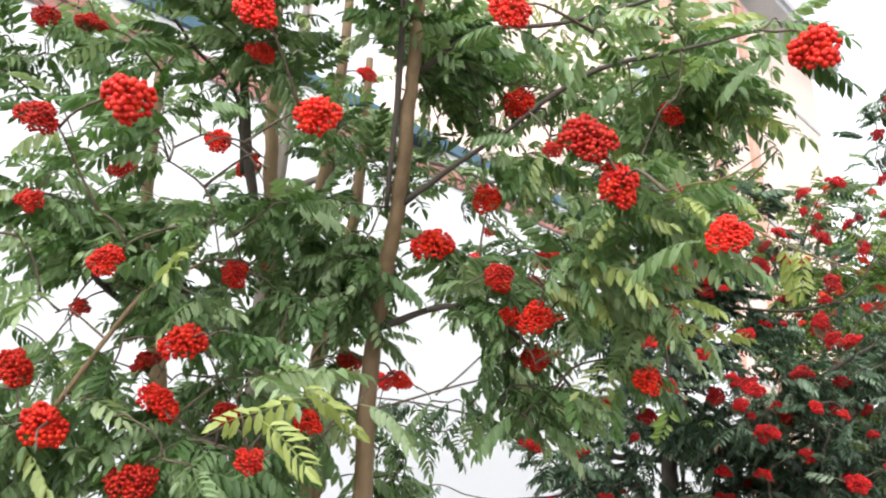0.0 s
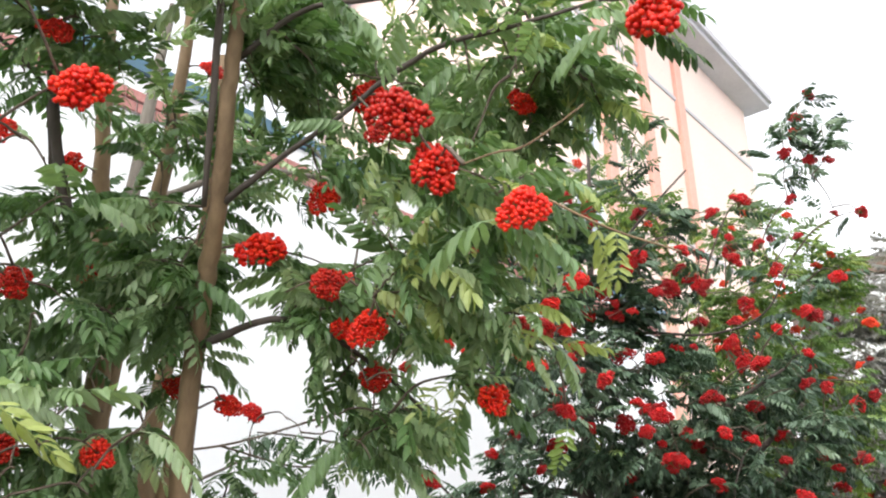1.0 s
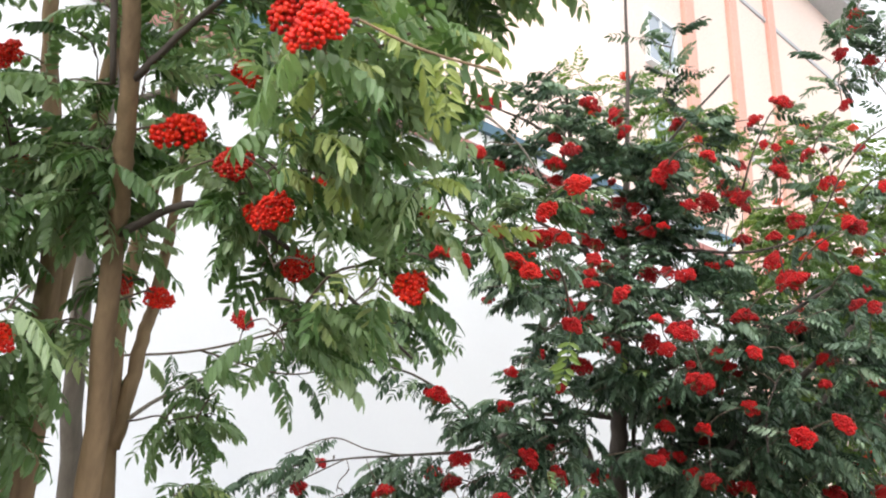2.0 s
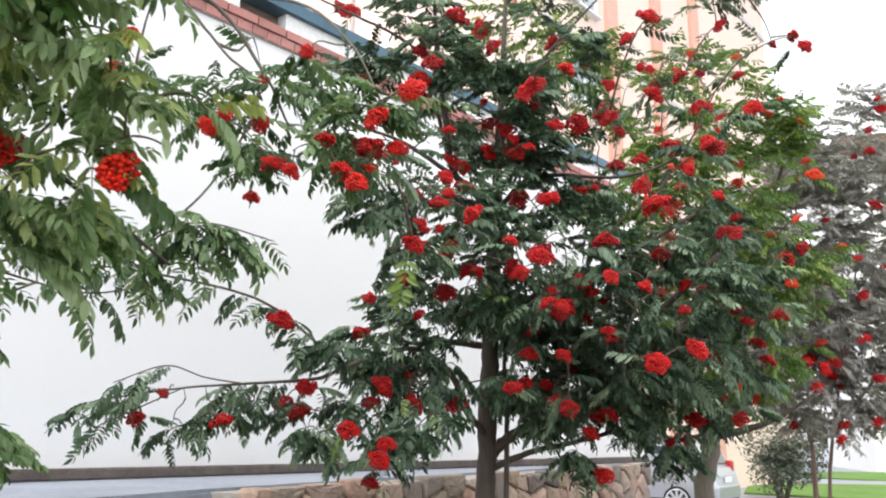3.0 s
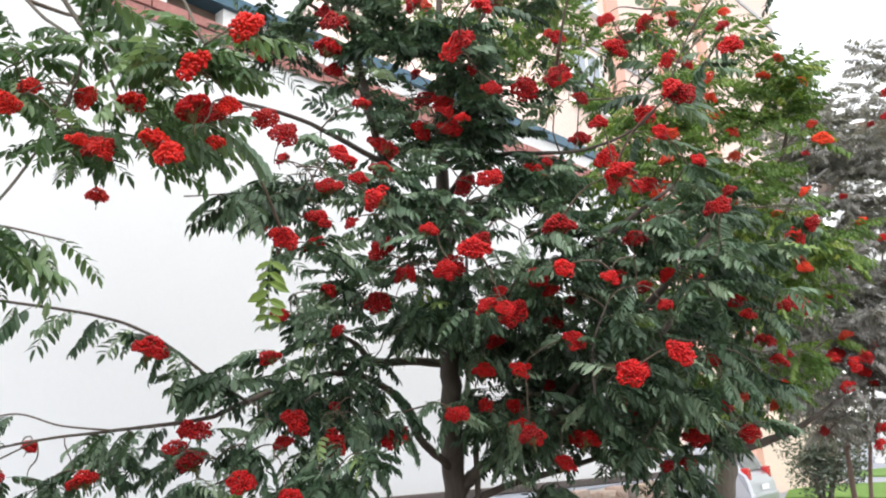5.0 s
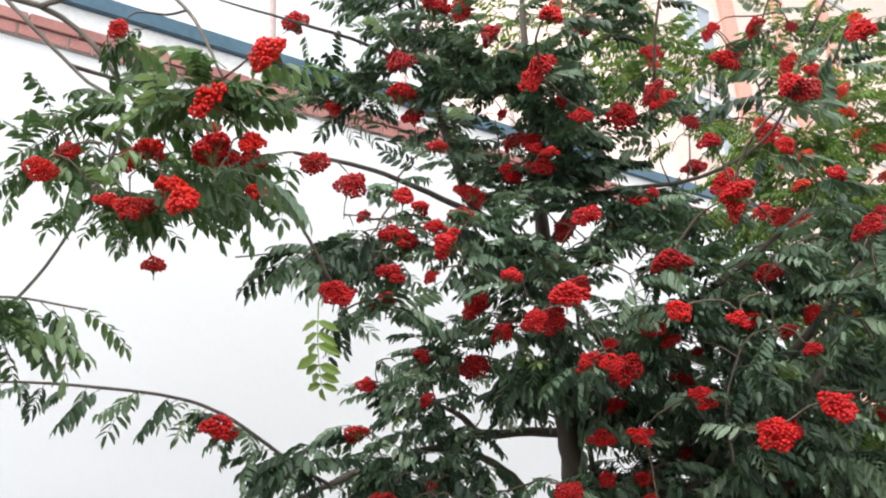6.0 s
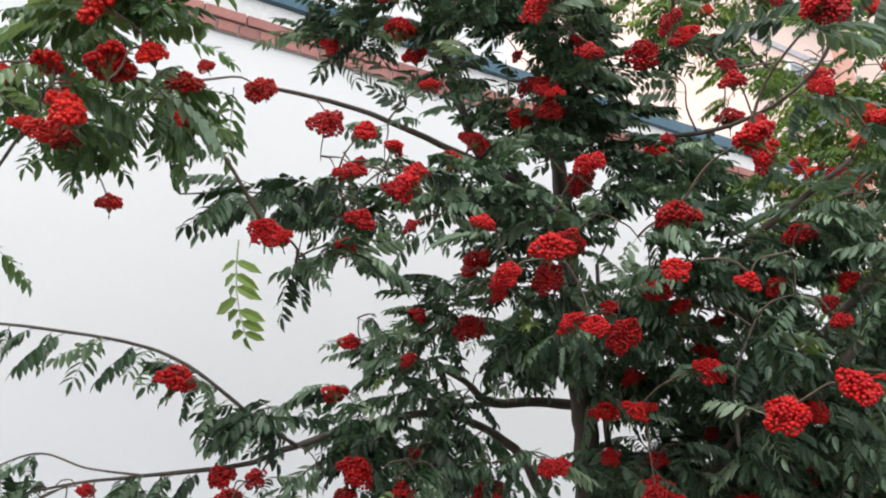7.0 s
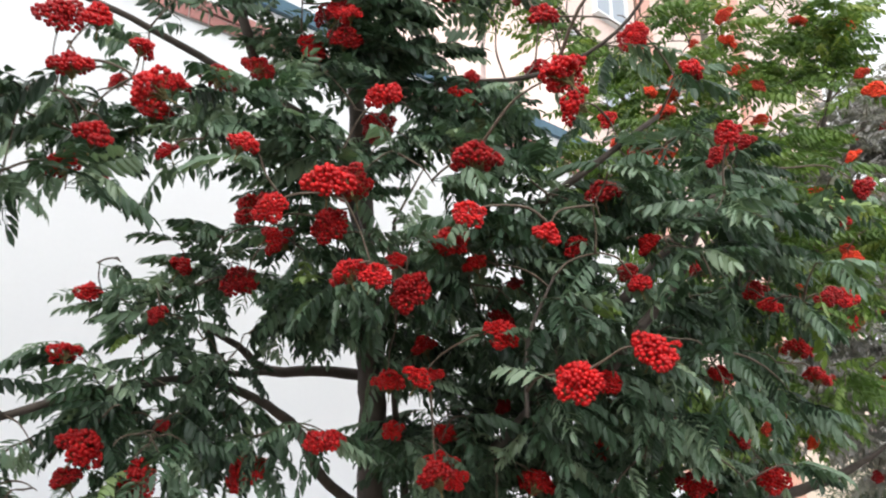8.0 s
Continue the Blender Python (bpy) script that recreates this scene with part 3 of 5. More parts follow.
# ---- peach building far behind ----
PEACH_AT = Vector((7.85, 26.5, 0))
far_house = tagged(new("apartment_building"), "tall peach rendered apartment building with terracotta pilasters", "building", kind="structure")
far_house.matrix_basis = Matrix.Translation(PEACH_AT) @ WALL_TURN.to_4x4()
part("wall", boxed((18.2, 10.0, 22.6), (2.5, 5.0, 11.3)), M_PEACH, far_house, "peach coloured rendered facade")
for s in (-2.75, 0.4, 3.6):
    part("pilaster", boxed((0.62, 0.16, 22.2), (s, -0.08, 11.1), bevel=0.02), M_TERRA, far_house, "terracotta painted pilaster")
for z in (6.6, 13.0, 19.4):
    part("floor_band", boxed((18.2, 0.06, 0.16), (2.5, -0.03, z)), M_EAVE, far_house)
bm = boxed((19.2, 11.4, 0.34), (2.6, 4.6, 22.77), bevel=0.04)
box(bm, (19.2, 0.2, 0.3), (2.6, -1.15, 23.0))
part("roof", bm, M_EAVE, far_house, "grey roof with boarded soffit")


def house_window(house, at, size):
    """A white framed window with a crossbar and dark panes, set on a facade that faces -y."""
    w, h = size
    frame_bm = boxed((w + 0.16, 0.1, 0.1), (at[0], at[1] - 0.05, at[2] + h / 2 + 0.05))
    box(frame_bm, (w + 0.16, 0.1, 0.1), (at[0], at[1] - 0.05, at[2] - h / 2 - 0.05))
    for d in (-1, 1):
        box(frame_bm, (0.1, 0.1, h), (at[0] + d * (w / 2 + 0.03), at[1] - 0.05, at[2]))
    box(frame_bm, (0.09, 0.08, h), (at[0], at[1] - 0.045, at[2]))
    window = part("window", frame_bm, M_WHITE, house, "white framed window")
    for d in (-1, 1):
        part("pane", boxed((w / 2 - 0.06, 0.02, h), (at[0] + d * w / 4, at[1] - 0.02, at[2])), M_PANE, window)
    part("sill", boxed((w + 0.3, 0.22, 0.07), (at[0], at[1] - 0.11, at[2] - h / 2 - 0.14), bevel=0.01), M_WHITE, window)


for z in (5.4, 8.6, 11.8, 15.0, 18.2):
    house_window(far_house, (-4.45, 0.0, z), (1.5, 1.6))

# ---- pale block of flats beyond the second lawn ----
pale_house = tagged(new("apartment_building"), "pale block of flats with a brown roof edge far beyond the lawns", "building", kind="structure")
pale_house.matrix_basis = Matrix.Translation((24.6, 47.5, 0)) @ Matrix.Rotation(radians(-12), 4, "Z")
part("wall", boxed((26.0, 11.0, 18.2), (13.0, 5.5, 9.1)), M_WHITE, pale_house, "pale painted facade")
part("roof", boxed((27.2, 12.4, 1.1), (13.0, 5.5, 18.75), bevel=0.06), M_SOOT, pale_house, "brown roof edge")
for s in (2.2, 8.6, 15.0, 21.4):
    part("pilaster", boxed((0.5, 0.5, 18.1), (s, -0.25, 9.05), bevel=0.03), M_WHITE, pale_house, "white pillar up the facade")
for s in (5.4, 11.8, 18.2):
    for z in (2.0, 5.2, 8.4, 11.6, 14.8):
        house_window(pale_house, (s, 0.0, z), (2.6, 1.7))


# ---- silver car ----
def silver_car(at, yaw):
    car = tagged(new("car"), "silver family car parked behind the stone wall", "car")
    car.matrix_basis = Matrix.Translation(at) @ Matrix.Rotation(yaw, 4, "Z")
    # Side outline from the tail (x = -2.1) to the nose (x = 2.2), swept across the width.
    bm = bmesh.new()
    outline = [(-2.12, 0.38), (-2.18, 0.62), (-2.14, 0.86), (-2.08, 1.02), (-1.98, 1.1), (-1.78, 1.5), (-1.6, 1.62), (-0.9, 1.68), (0.1, 1.66), (0.5, 1.58),
               (1.15, 1.08), (1.9, 0.95), (2.14, 0.8), (2.2, 0.55), (2.1, 0.3), (-1.9, 0.26)]
    rows = []
    for y, inset in ((-0.88, 0.06), (-0.84, 0.0), (0.84, 0.0), (0.88, 0.06)):
        row = []
        for x, z in outline:
            narrow = 0.16 * max(0.0, (z - 1.0) / 0.68)
            row.append(bm.verts.new((x * (1 - inset * 0.35), y * (1 - narrow), z - inset * 0.25 * (1 if z > 0.6 else -1))))
        rows.append(row)
    k = len(outline)
    for a, b in zip(rows, rows[1:]):
        for i in range(k):
            bm.faces.new((a[i], a[(i + 1) % k], b[(i + 1) % k], b[i]))
    bm.faces.new(rows[0][::-1])
    bm.faces.new(rows[-1])
    bmesh.ops.recalc_face_normals(bm, faces=bm.faces[:])
    part("body", bm, M_CAR, car, "silver painted body")
    for x in (-1.32, 1.33):
        for d in (-1, 1):
            bm = bmesh.new()
            m = Matrix.Translation((x, d * 0.79, 0.335)) @ Matrix.Rotation(radians(90), 4, "X")
            bmesh.ops.create_cone(bm, cap_ends=True, segments=32, radius1=0.335, radius2=0.335, depth=0.215, matrix=m)
            bmesh.ops.bevel(bm, geom=[e for e in bm.edges if abs(abs(e.verts[0].co.y - e.verts[1].co.y)) < 1e-4], offset=0.03, segments=2, affect="EDGES")
            wheel = part("wheel", bm, M_TYRE, car, "black tyre on an alloy wheel")
            bm = bmesh.new()
            bmesh.ops.create_cone(bm, cap_ends=True, segments=28, radius1=0.235, radius2=0.235, depth=0.02, matrix=Matrix.Translation((x, d * 0.892, 0.335)) @ Matrix.Rotation(radians(90), 4, "X"))
            part("rim_well", bm, M_TRIM, wheel, "dark wheel well")
            bm = bmesh.new()
            for j in range(10):
                a = j * 2 * math.pi / 10
                turn = Matrix.Rotation(a, 3, "Y")
                box(bm, (0.05, 0.02, 0.2), Vector((x, d * 0.908, 0.335)) + turn @ Vector((0, 0, 0.13)), turn)
            bmesh.ops.create_cone(bm, cap_ends=True, segments=14, radius1=0.055, radius2=0.05, depth=0.03, matrix=Matrix.Translation((x, d * 0.912, 0.335)) @ Matrix.Rotation(radians(90), 4, "X"))
            ring_v, ring_f = tube([(x + 0.24 * math.cos(a), d * 0.905, 0.335 + 0.24 * math.sin(a)) for a in np.linspace(0, 2 * math.pi, 29)], [0.018] * 29, 6)
            vs = [bm.verts.new(v) for v in ring_v.tolist()]
            for f in ring_f[:-2]:
                bm.faces.new([vs[i] for i in f])
            part("rim", bm, M_RIM, wheel, "ten-spoke alloy rim")
    for d in (-1, 1):
        part("tail_lamp", boxed((0.16, 0.2, 0.34), (-2.03, d * 0.72, 1.0), bevel=0.03), M_TAIL, car, "red tail lamp")
        part("side_window", boxed((1.9, 0.02, 0.36), (-0.55, d * 0.79, 1.3), Matrix.Rotation(radians(-13 * d), 3, "X")), M_GLASS, car, "tinted side window")
        part("sill", boxed((2.2, 0.05, 0.14), (0, d * 0.875, 0.32), bevel=0.02), M_TRIM, car, "black plastic sill")
    part("rear_window", boxed((0.02, 1.25, 0.42), (-1.9, 0, 1.3), Matrix.Rotation(radians(26), 3, "Y")), M_GLASS, car, "tinted rear window")
    part("rear_bumper", boxed((0.18, 1.7, 0.3), (-2.13, 0, 0.52), bevel=0.05), M_CAR, car, "silver rear bumper")
    part("bumper_lip", boxed((0.14, 1.5, 0.12), (-2.12, 0, 0.33), bevel=0.03), M_TRIM, car, "black bumper lip")
    bm = boxed((0.012, 0.5, 0.11), (-2.185, 0, 0.78), bevel=0.004)
    part("number_plate", bm, M_WHITE, car, "white plate")
    return car


silver_car(Vector((5.45, 20.75, 0)), math.atan2(0.55, -0.835))



# ---- far side: shrub, second lawn, distant trees, pale house ----
def leafy_mass(name, label, category, at, size, count, leaf, mat, seed, stuff=False):
    """A shrub or far wood: stems and very many small leaf clumps in an uneven crown."""
    rng = random.Random(seed)
    crown, wood = Heap(), Heap()
    lobes = [(rng.uniform(-0.42, 0.42) * size[0], rng.uniform(-0.3, 0.3) * size[1], rng.uniform(0.35, 0.8) * size[2], rng.uniform(0.25, 0.42)) for _ in range(max(6, int(size[0] * 2.2)))]
    for _ in range(count):
        lx, ly, lz, r = rng.choice(lobes)
        d = Vector((rng.gauss(0, 1), rng.gauss(0, 1), rng.gauss(0, 1))).normalized() * rng.uniform(0.5, 1.05)
        p = np.array([lx + d.x * r * size[2], ly + d.y * r * size[2], max(0.08, lz + d.z * r * size[2] * 0.9)])
        t = turn_to((rng.uniform(-1, 1), rng.uniform(-1, 1), rng.uniform(-0.7, 0.5)), (rng.uniform(-0.5, 0.5), rng.uniform(-0.5, 0.5), 1))
        k = leaf * rng.uniform(0.6, 1.3)
        v = np.array([(0, 0, 0), (-0.3, 0.5, 0.08), (0, 0.5, 0), (0.3, 0.5, 0.08), (0, 1, -0.1)]) * k
        crown.add(v @ np.array(t).T + p, [(0, 1, 2), (1, 4, 2), (0, 2, 3), (2, 4, 3)], rng.betavariate(2, 2))
    for lx, ly, lz, _ in lobes:
        wood.add(*tube([(lx * 0.25, ly * 0.25, 0), (lx * 0.6, ly * 0.6, lz * 0.55), (lx, ly, lz)], [0.03 * size[2], 0.018 * size[2], 0.006 * size[2]], 5))
    thing = new(name)
    thing.location = at
    tagged(thing, label, category, kind="stuff" if stuff else "")
    part("stem", wood.mesh("stem", M_BARK_G), M_BARK_G, thing)["kind"] = "stuff"
    part("foliage", crown.mesh("foliage", mat, False), mat, thing)["kind"] = "stuff"
    return thing


leafy_mass("shrub", "grey-green rounded shrub at the edge of the lawn", "shrub", (10.6, 25.2, 0), (1.7, 1.4, 2.0), 5200, 0.12, M_FOL_D, 81)
leafy_mass("far_wood", "line of distant pale green trees beyond the lawn", "woods", (38, 62, 0), (26, 8, 4.2), 15000, 0.34, M_FOL_D, 83, True)
slab("verge", [(16, 41), (19, 37.5), (44, 34), (50, 44), (22, 47)], 0.0, 0.06, M_GRASS, "second green lawn strip beyond the road", "lawn", "structure")

# ---- rowan trees ----
# Many-stemmed rowan at the start of the way, with bright orange-red berries.
A_STEMS = [
    [(-0.10, 2.60, 0.0, 0.040), (-0.05, 2.45, 0.9, 0.032), (0.0, 2.33, 1.55, 0.026), (0.03, 2.24, 2.05, 0.022), (0.06, 2.17, 2.23, 0.0205), (0.10, 2.07, 2.39, 0.019), (0.13, 1.97, 2.6, 0.017), (0.15, 1.92, 2.85, 0.015), (0.17, 1.9, 3.6, 0.010)],
    [(-0.42, 2.75, 0.0, 0.048), (-0.36, 2.66, 1.4, 0.040), (-0.31, 2.58, 2.15, 0.034), (-0.33, 2.45, 2.65, 0.021), (-0.32, 2.34, 3.05, 0.017), (-0.30, 2.2, 3.8, 0.01)],
    [(-0.36, 2.66, 1.4, 0.02), (-0.28, 2.58, 2.24, 0.023), (-0.21, 2.5, 2.46, 0.021), (-0.15, 2.42, 2.75, 0.018), (-0.08, 2.3, 3.4, 0.012)],
]
A_STEMS += [
    [(-0.10, 2.9, 0.0, 0.05), (-0.24, 2.82, 1.75, 0.030), (-0.2, 2.78, 2.3, 0.021), (-0.11, 2.68, 2.64, 0.018), (-0.07, 2.55, 3.1, 0.012)],
    [(-0.78, 2.72, 0.0, 0.035), (-0.66, 2.68, 1.8, 0.028), (-0.72, 2.55, 2.4, 0.021), (-0.7, 2.4, 3.1, 0.014)],
    [(-0.22, 2.83, 1.73, 0.022), (-0.2, 2.84, 1.88, 0.021), (-0.19, 2.86, 2.03, 0.019), (-0.17, 2.86, 2.13, 0.017), (-0.12, 2.8, 2.32, 0.014), (-0.06, 2.7, 2.54, 0.01)],
]
A_LIMBS = [
    # Dark limb added along the main stem's left edge to stand for its shadow.
    [(0.075, 2.06, 2.38, 0.006), (0.105, 1.95, 2.6, 0.008), (0.12, 1.89, 2.85, 0.008), (0.13, 1.87, 3.4, 0.006)],
    [(-0.29, 2.52, 2.25, 0.02), (-0.30, 2.32, 2.39, 0.015), (-0.31, 2.14, 2.62, 0.013), (-0.31, 2.02, 2.9, 0.009)],
    [(0.11, 2.07, 2.39, 0.009), (0.24, 2, 2.46, 0.0065), (0.37, 1.95, 2.53, 0.005), (0.47, 1.9, 2.59, 0.0065), (0.58, 1.84, 2.62, 0.0055), (0.69, 1.78, 2.61, 0.0045), (0.86, 1.7, 2.61, 0.003)],
    [(0.14, 1.97, 2.68, 0.007), (0.29, 1.9, 2.75, 0.006), (0.46, 1.8, 2.7, 0.005), (0.62, 1.72, 2.69, 0.004), (0.83, 1.66, 2.73, 0.003)],
    [(-0.33, 2.2, 2.53, 0.006), (-0.33, 2.1, 2.7, 0.006), (-0.42, 2, 2.79, 0.005), (-0.47, 1.9, 2.86, 0.003)],
]
A_LIMBS += [
    [(-0.48, 1.75, 1.86, 0.005), (-0.42, 1.75, 1.96, 0.005), (-0.39, 1.78, 2.04, 0.005), (-0.36, 1.82, 2.11, 0.0045), (-0.29, 1.9, 2.19, 0.003)],
    [(0.7, 1.44, 2.1, 0.0014), (0.77, 1.42, 2.05, 0.0016), (0.85, 1.4, 2.01, 0.0012)],
    [(0.03, 2.22, 2.12, 0.010), (0.25, 2.15, 2.16, 0.007), (0.45, 2.25, 2.06, 0.005), (0.62, 2.5, 1.92, 0.003)],
    [(-0.66, 2.6, 2.2, 0.012), (-0.62, 2.2, 2.2, 0.009), (-0.5, 1.8, 2.15, 0.006)],
    [(-0.36, 2.62, 1.9, 0.012), (-0.3, 2.2, 1.85, 0.009), (-0.25, 1.8, 1.8, 0.006)],
    [(0.6, 1.48, 2.17, 0.0013), (0.64, 1.45, 2.17, 0.0015), (0.68, 1.43, 2.17, 0.0015), (0.75, 1.4, 2.21, 0.001)],
]
# An eighth number paints sunlight into the tone of the right-hand fans.
A_FANS = [
    (-0.42, 1.8, 2.25, 0.42, 0.35, 0.32, 66), (-0.55, 1.9, 2.75, 0.5, 0.4, 0.22, 64), (-0.05, 1.9, 2.85, 0.4, 0.35, 0.2, 52),
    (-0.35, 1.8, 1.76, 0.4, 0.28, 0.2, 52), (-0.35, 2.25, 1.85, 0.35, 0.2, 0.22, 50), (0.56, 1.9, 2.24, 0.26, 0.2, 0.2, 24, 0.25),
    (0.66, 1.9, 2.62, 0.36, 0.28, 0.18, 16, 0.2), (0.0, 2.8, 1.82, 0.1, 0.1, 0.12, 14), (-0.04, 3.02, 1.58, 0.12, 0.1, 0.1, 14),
    (0.15, 2.2, 2.3, 0.25, 0.2, 0.25, 10), (0.2, 2.12, 2.74, 0.17, 0.12, 0.14, 30), (0.42, 2.15, 2.15, 0.25, 0.2, 0.2, 18),
    (-0.13, 2.1, 2.25, 0.16, 0.14, 0.2, 26),
]
A_FANS += [
    (-0.04, 2.22, 2.55, 0.16, 0.12, 0.2, 20), (-0.08, 1.68, 1.9, 0.14, 0.12, 0.16, 14), (0.4, 2.22, 1.93, 0.1, 0.08, 0.07, 16),
    (0.34, 2.2, 2.06, 0.05, 0.05, 0.05, 6), (-0.25, 2.35, 2.15, 0.3, 0.2, 0.25, 40),
    (-0.9, 2.3, 2.2, 0.35, 0.4, 0.5, 44), (0.2, 2.7, 3.0, 0.5, 0.5, 0.2, 12), (0.3, 3.0, 2.62, 0.2, 0.2, 0.16, 3), (-0.37, 1.85, 1.84, 0.2, 0.2, 0.12, 26),
    (-0.18, 1.85, 1.84, 0.2, 0.2, 0.12, 28), (-0.05, 1.9, 1.93, 0.16, 0.16, 0.12, 22), (-0.44, 2, 2.04, 0.2, 0.2, 0.14, 22),
]
A_FANS += [
    (-0.58, 2, 2.31, 0.2, 0.2, 0.16, 24), (-0.11, 2.35, 2.44, 0.13, 0.1, 0.14, 18), (-0.01, 2.3, 2.36, 0.08, 0.08, 0.1, 8),
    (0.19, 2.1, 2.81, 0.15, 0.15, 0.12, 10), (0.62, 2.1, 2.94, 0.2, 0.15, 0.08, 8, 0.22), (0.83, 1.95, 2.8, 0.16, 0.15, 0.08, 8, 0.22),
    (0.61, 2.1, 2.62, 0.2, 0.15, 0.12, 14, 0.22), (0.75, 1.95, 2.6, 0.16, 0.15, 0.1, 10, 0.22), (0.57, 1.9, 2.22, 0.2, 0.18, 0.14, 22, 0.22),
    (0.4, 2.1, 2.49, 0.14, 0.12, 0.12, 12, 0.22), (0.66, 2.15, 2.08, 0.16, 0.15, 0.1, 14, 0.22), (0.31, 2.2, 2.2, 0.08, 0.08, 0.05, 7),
]
A_FANS += [
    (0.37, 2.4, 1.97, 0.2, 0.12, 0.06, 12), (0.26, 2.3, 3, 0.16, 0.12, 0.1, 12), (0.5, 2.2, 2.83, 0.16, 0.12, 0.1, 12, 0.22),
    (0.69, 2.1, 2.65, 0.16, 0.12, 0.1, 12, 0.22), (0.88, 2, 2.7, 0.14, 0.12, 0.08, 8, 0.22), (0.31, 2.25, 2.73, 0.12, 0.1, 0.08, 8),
    (-0.54, 2.2, 2.29, 0.14, 0.12, 0.12, 18), (-0.49, 2.1, 2.13, 0.12, 0.12, 0.1, 12), (0.24, 2.45, 2.38, 0.08, 0.08, 0.1, 8),
    (-0.48, 2.3, 2.24, 0.12, 0.1, 0.1, 10),
]
A_BERRIES = [
    (0.50, 1.645, 2.347, 1.25), (0.666, 1.405, 2.07, 0.82), (-0.27, 1.43, 2.32, 1.15), (0.0, 1.62, 2.39, 1.1), (-0.29, 1.90, 2.48, 0.8), (-0.55, 1.75, 2.69), (-0.08, 1.45, 2.50, 1.0),
    (-0.34, 1.58, 2.09, 0.75), (-0.23, 1.69, 1.97, 0.95), (-0.32, 1.83, 1.88), (-0.08, 2.08, 1.88, 0.8), (-0.25, 1.99, 2.19), (-0.08, 1.66, 1.76), (0.31, 2.13, 2.43, 0.95),
    (0.34, 2.045, 2.20, 0.95), (0.42, 2.05, 2.11, 1.0), (0.56, 1.68, 2.27), (0.92, 1.61, 2.51, 1.25), (0.36, 1.55, 2.56, 1.05), (0.67, 2.10, 1.98, 0.85), (-0.05, 2.39, 2.94),
]
A_BERRIES_BACK = [
    (-0.42, 1.43, 2.29, 0.85), (-0.47, 1.7, 1.82, 1.1), (-0.31, 1.74, 1.73, 1.05), (-0.6, 1.8, 1.94), (-0.21, 1.89, 2.7), (0.18, 2.15, 2.32, 1.2), (0.43, 2.21, 2.05), (0.09, 2.35, 2.02),
    (-0.06, 2.43, 2.08), (-0.27, 2.33, 2.33), (-0.36, 2.33, 2.62), (-0.71, 2.31, 2.6), (-0.71, 1.83, 2.77), (0.45, 1.82, 2.41), (0.4, 2.23, 2.75),
    (0.74, 1.99, 2.58), (-0.68, 2.15, 2.16), (-0.63, 1.79, 2.29), (-0.26, 2.06, 1.89), (-0.52, 2.2, 2.03), (0.26, 2.96, 2.54), (0.48, 2.5, 2.4), (0.38, 2.12, 2.13, 0.9),
]
A_GAPS = [
    ((0.28, 1.2, 1.87), (0.01, 3.4, 2.36), 0.064), ((0.32, 1.2, 1.84), (0.14, 3.4, 2.25), 0.056), ((0.3, 1.2, 1.89), (0.07, 3.4, 2.45), 0.04),
    ((0.27, 1.2, 1.81), (-0.04, 3.4, 2.17), 0.04), ((0.31, 1.2, 1.74), (0.11, 3.4, 1.93), 0.072), ((0.39, 1.2, 1.75), (0.4, 3.4, 1.94), 0.064),
    ((0.21, 1.2, 1.75), (-0.24, 3.4, 1.96), 0.048), ((0.15, 1.2, 1.85), (-0.46, 3.4, 2.31), 0.04), ((0.1, 1.2, 1.93), (-0.66, 3.4, 2.57), 0.04),
    ((-0.03, 1.2, 2.13), (-1.12, 3.4, 3.32), 0.04), ((-0.06, 1.2, 2.17), (-1.24, 3.4, 3.46), 0.028), ((-0.01, 1.2, 2.08), (-1.03, 3.4, 3.14), 0.028),
    ((-0.09, 1.2, 1.93), (-1.34, 3.4, 2.58), 0.04),
]
A_GAPS += [
    ((0.14, 1.2, 2.07), (-0.49, 3.4, 3.09), 0.036), ((0.2, 1.2, 2.07), (-0.31, 3.4, 3.11), 0.032), ((0.25, 1.2, 1.97), (-0.1, 3.4, 2.74), 0.04),
    ((0.31, 1.2, 2.13), (0.11, 3.4, 3.32), 0.028), ((0.43, 1.2, 2.27), (0.54, 3.4, 3.83), 0.032), ((0.41, 1.2, 1.84), (0.01, 3.4, 2.39), 0.064),
    ((0.43, 1.2, 1.8), (0.12, 3.4, 2.23), 0.056), ((0.39, 1.2, 1.87), (-0.06, 3.4, 2.5), 0.04), ((0.46, 1.2, 1.77), (0.24, 3.4, 2.11), 0.04),
    ((0.28, 1.2, 1.8), (-0.52, 3.4, 2.23), 0.048), ((0.27, 1.2, 1.83), (-0.56, 3.4, 2.35), 0.04), ((0.32, 1.2, 2), (-0.35, 3.4, 3.03), 0.048),
    ((0.31, 1.2, 1.96), (-0.39, 3.4, 2.88), 0.04),
]
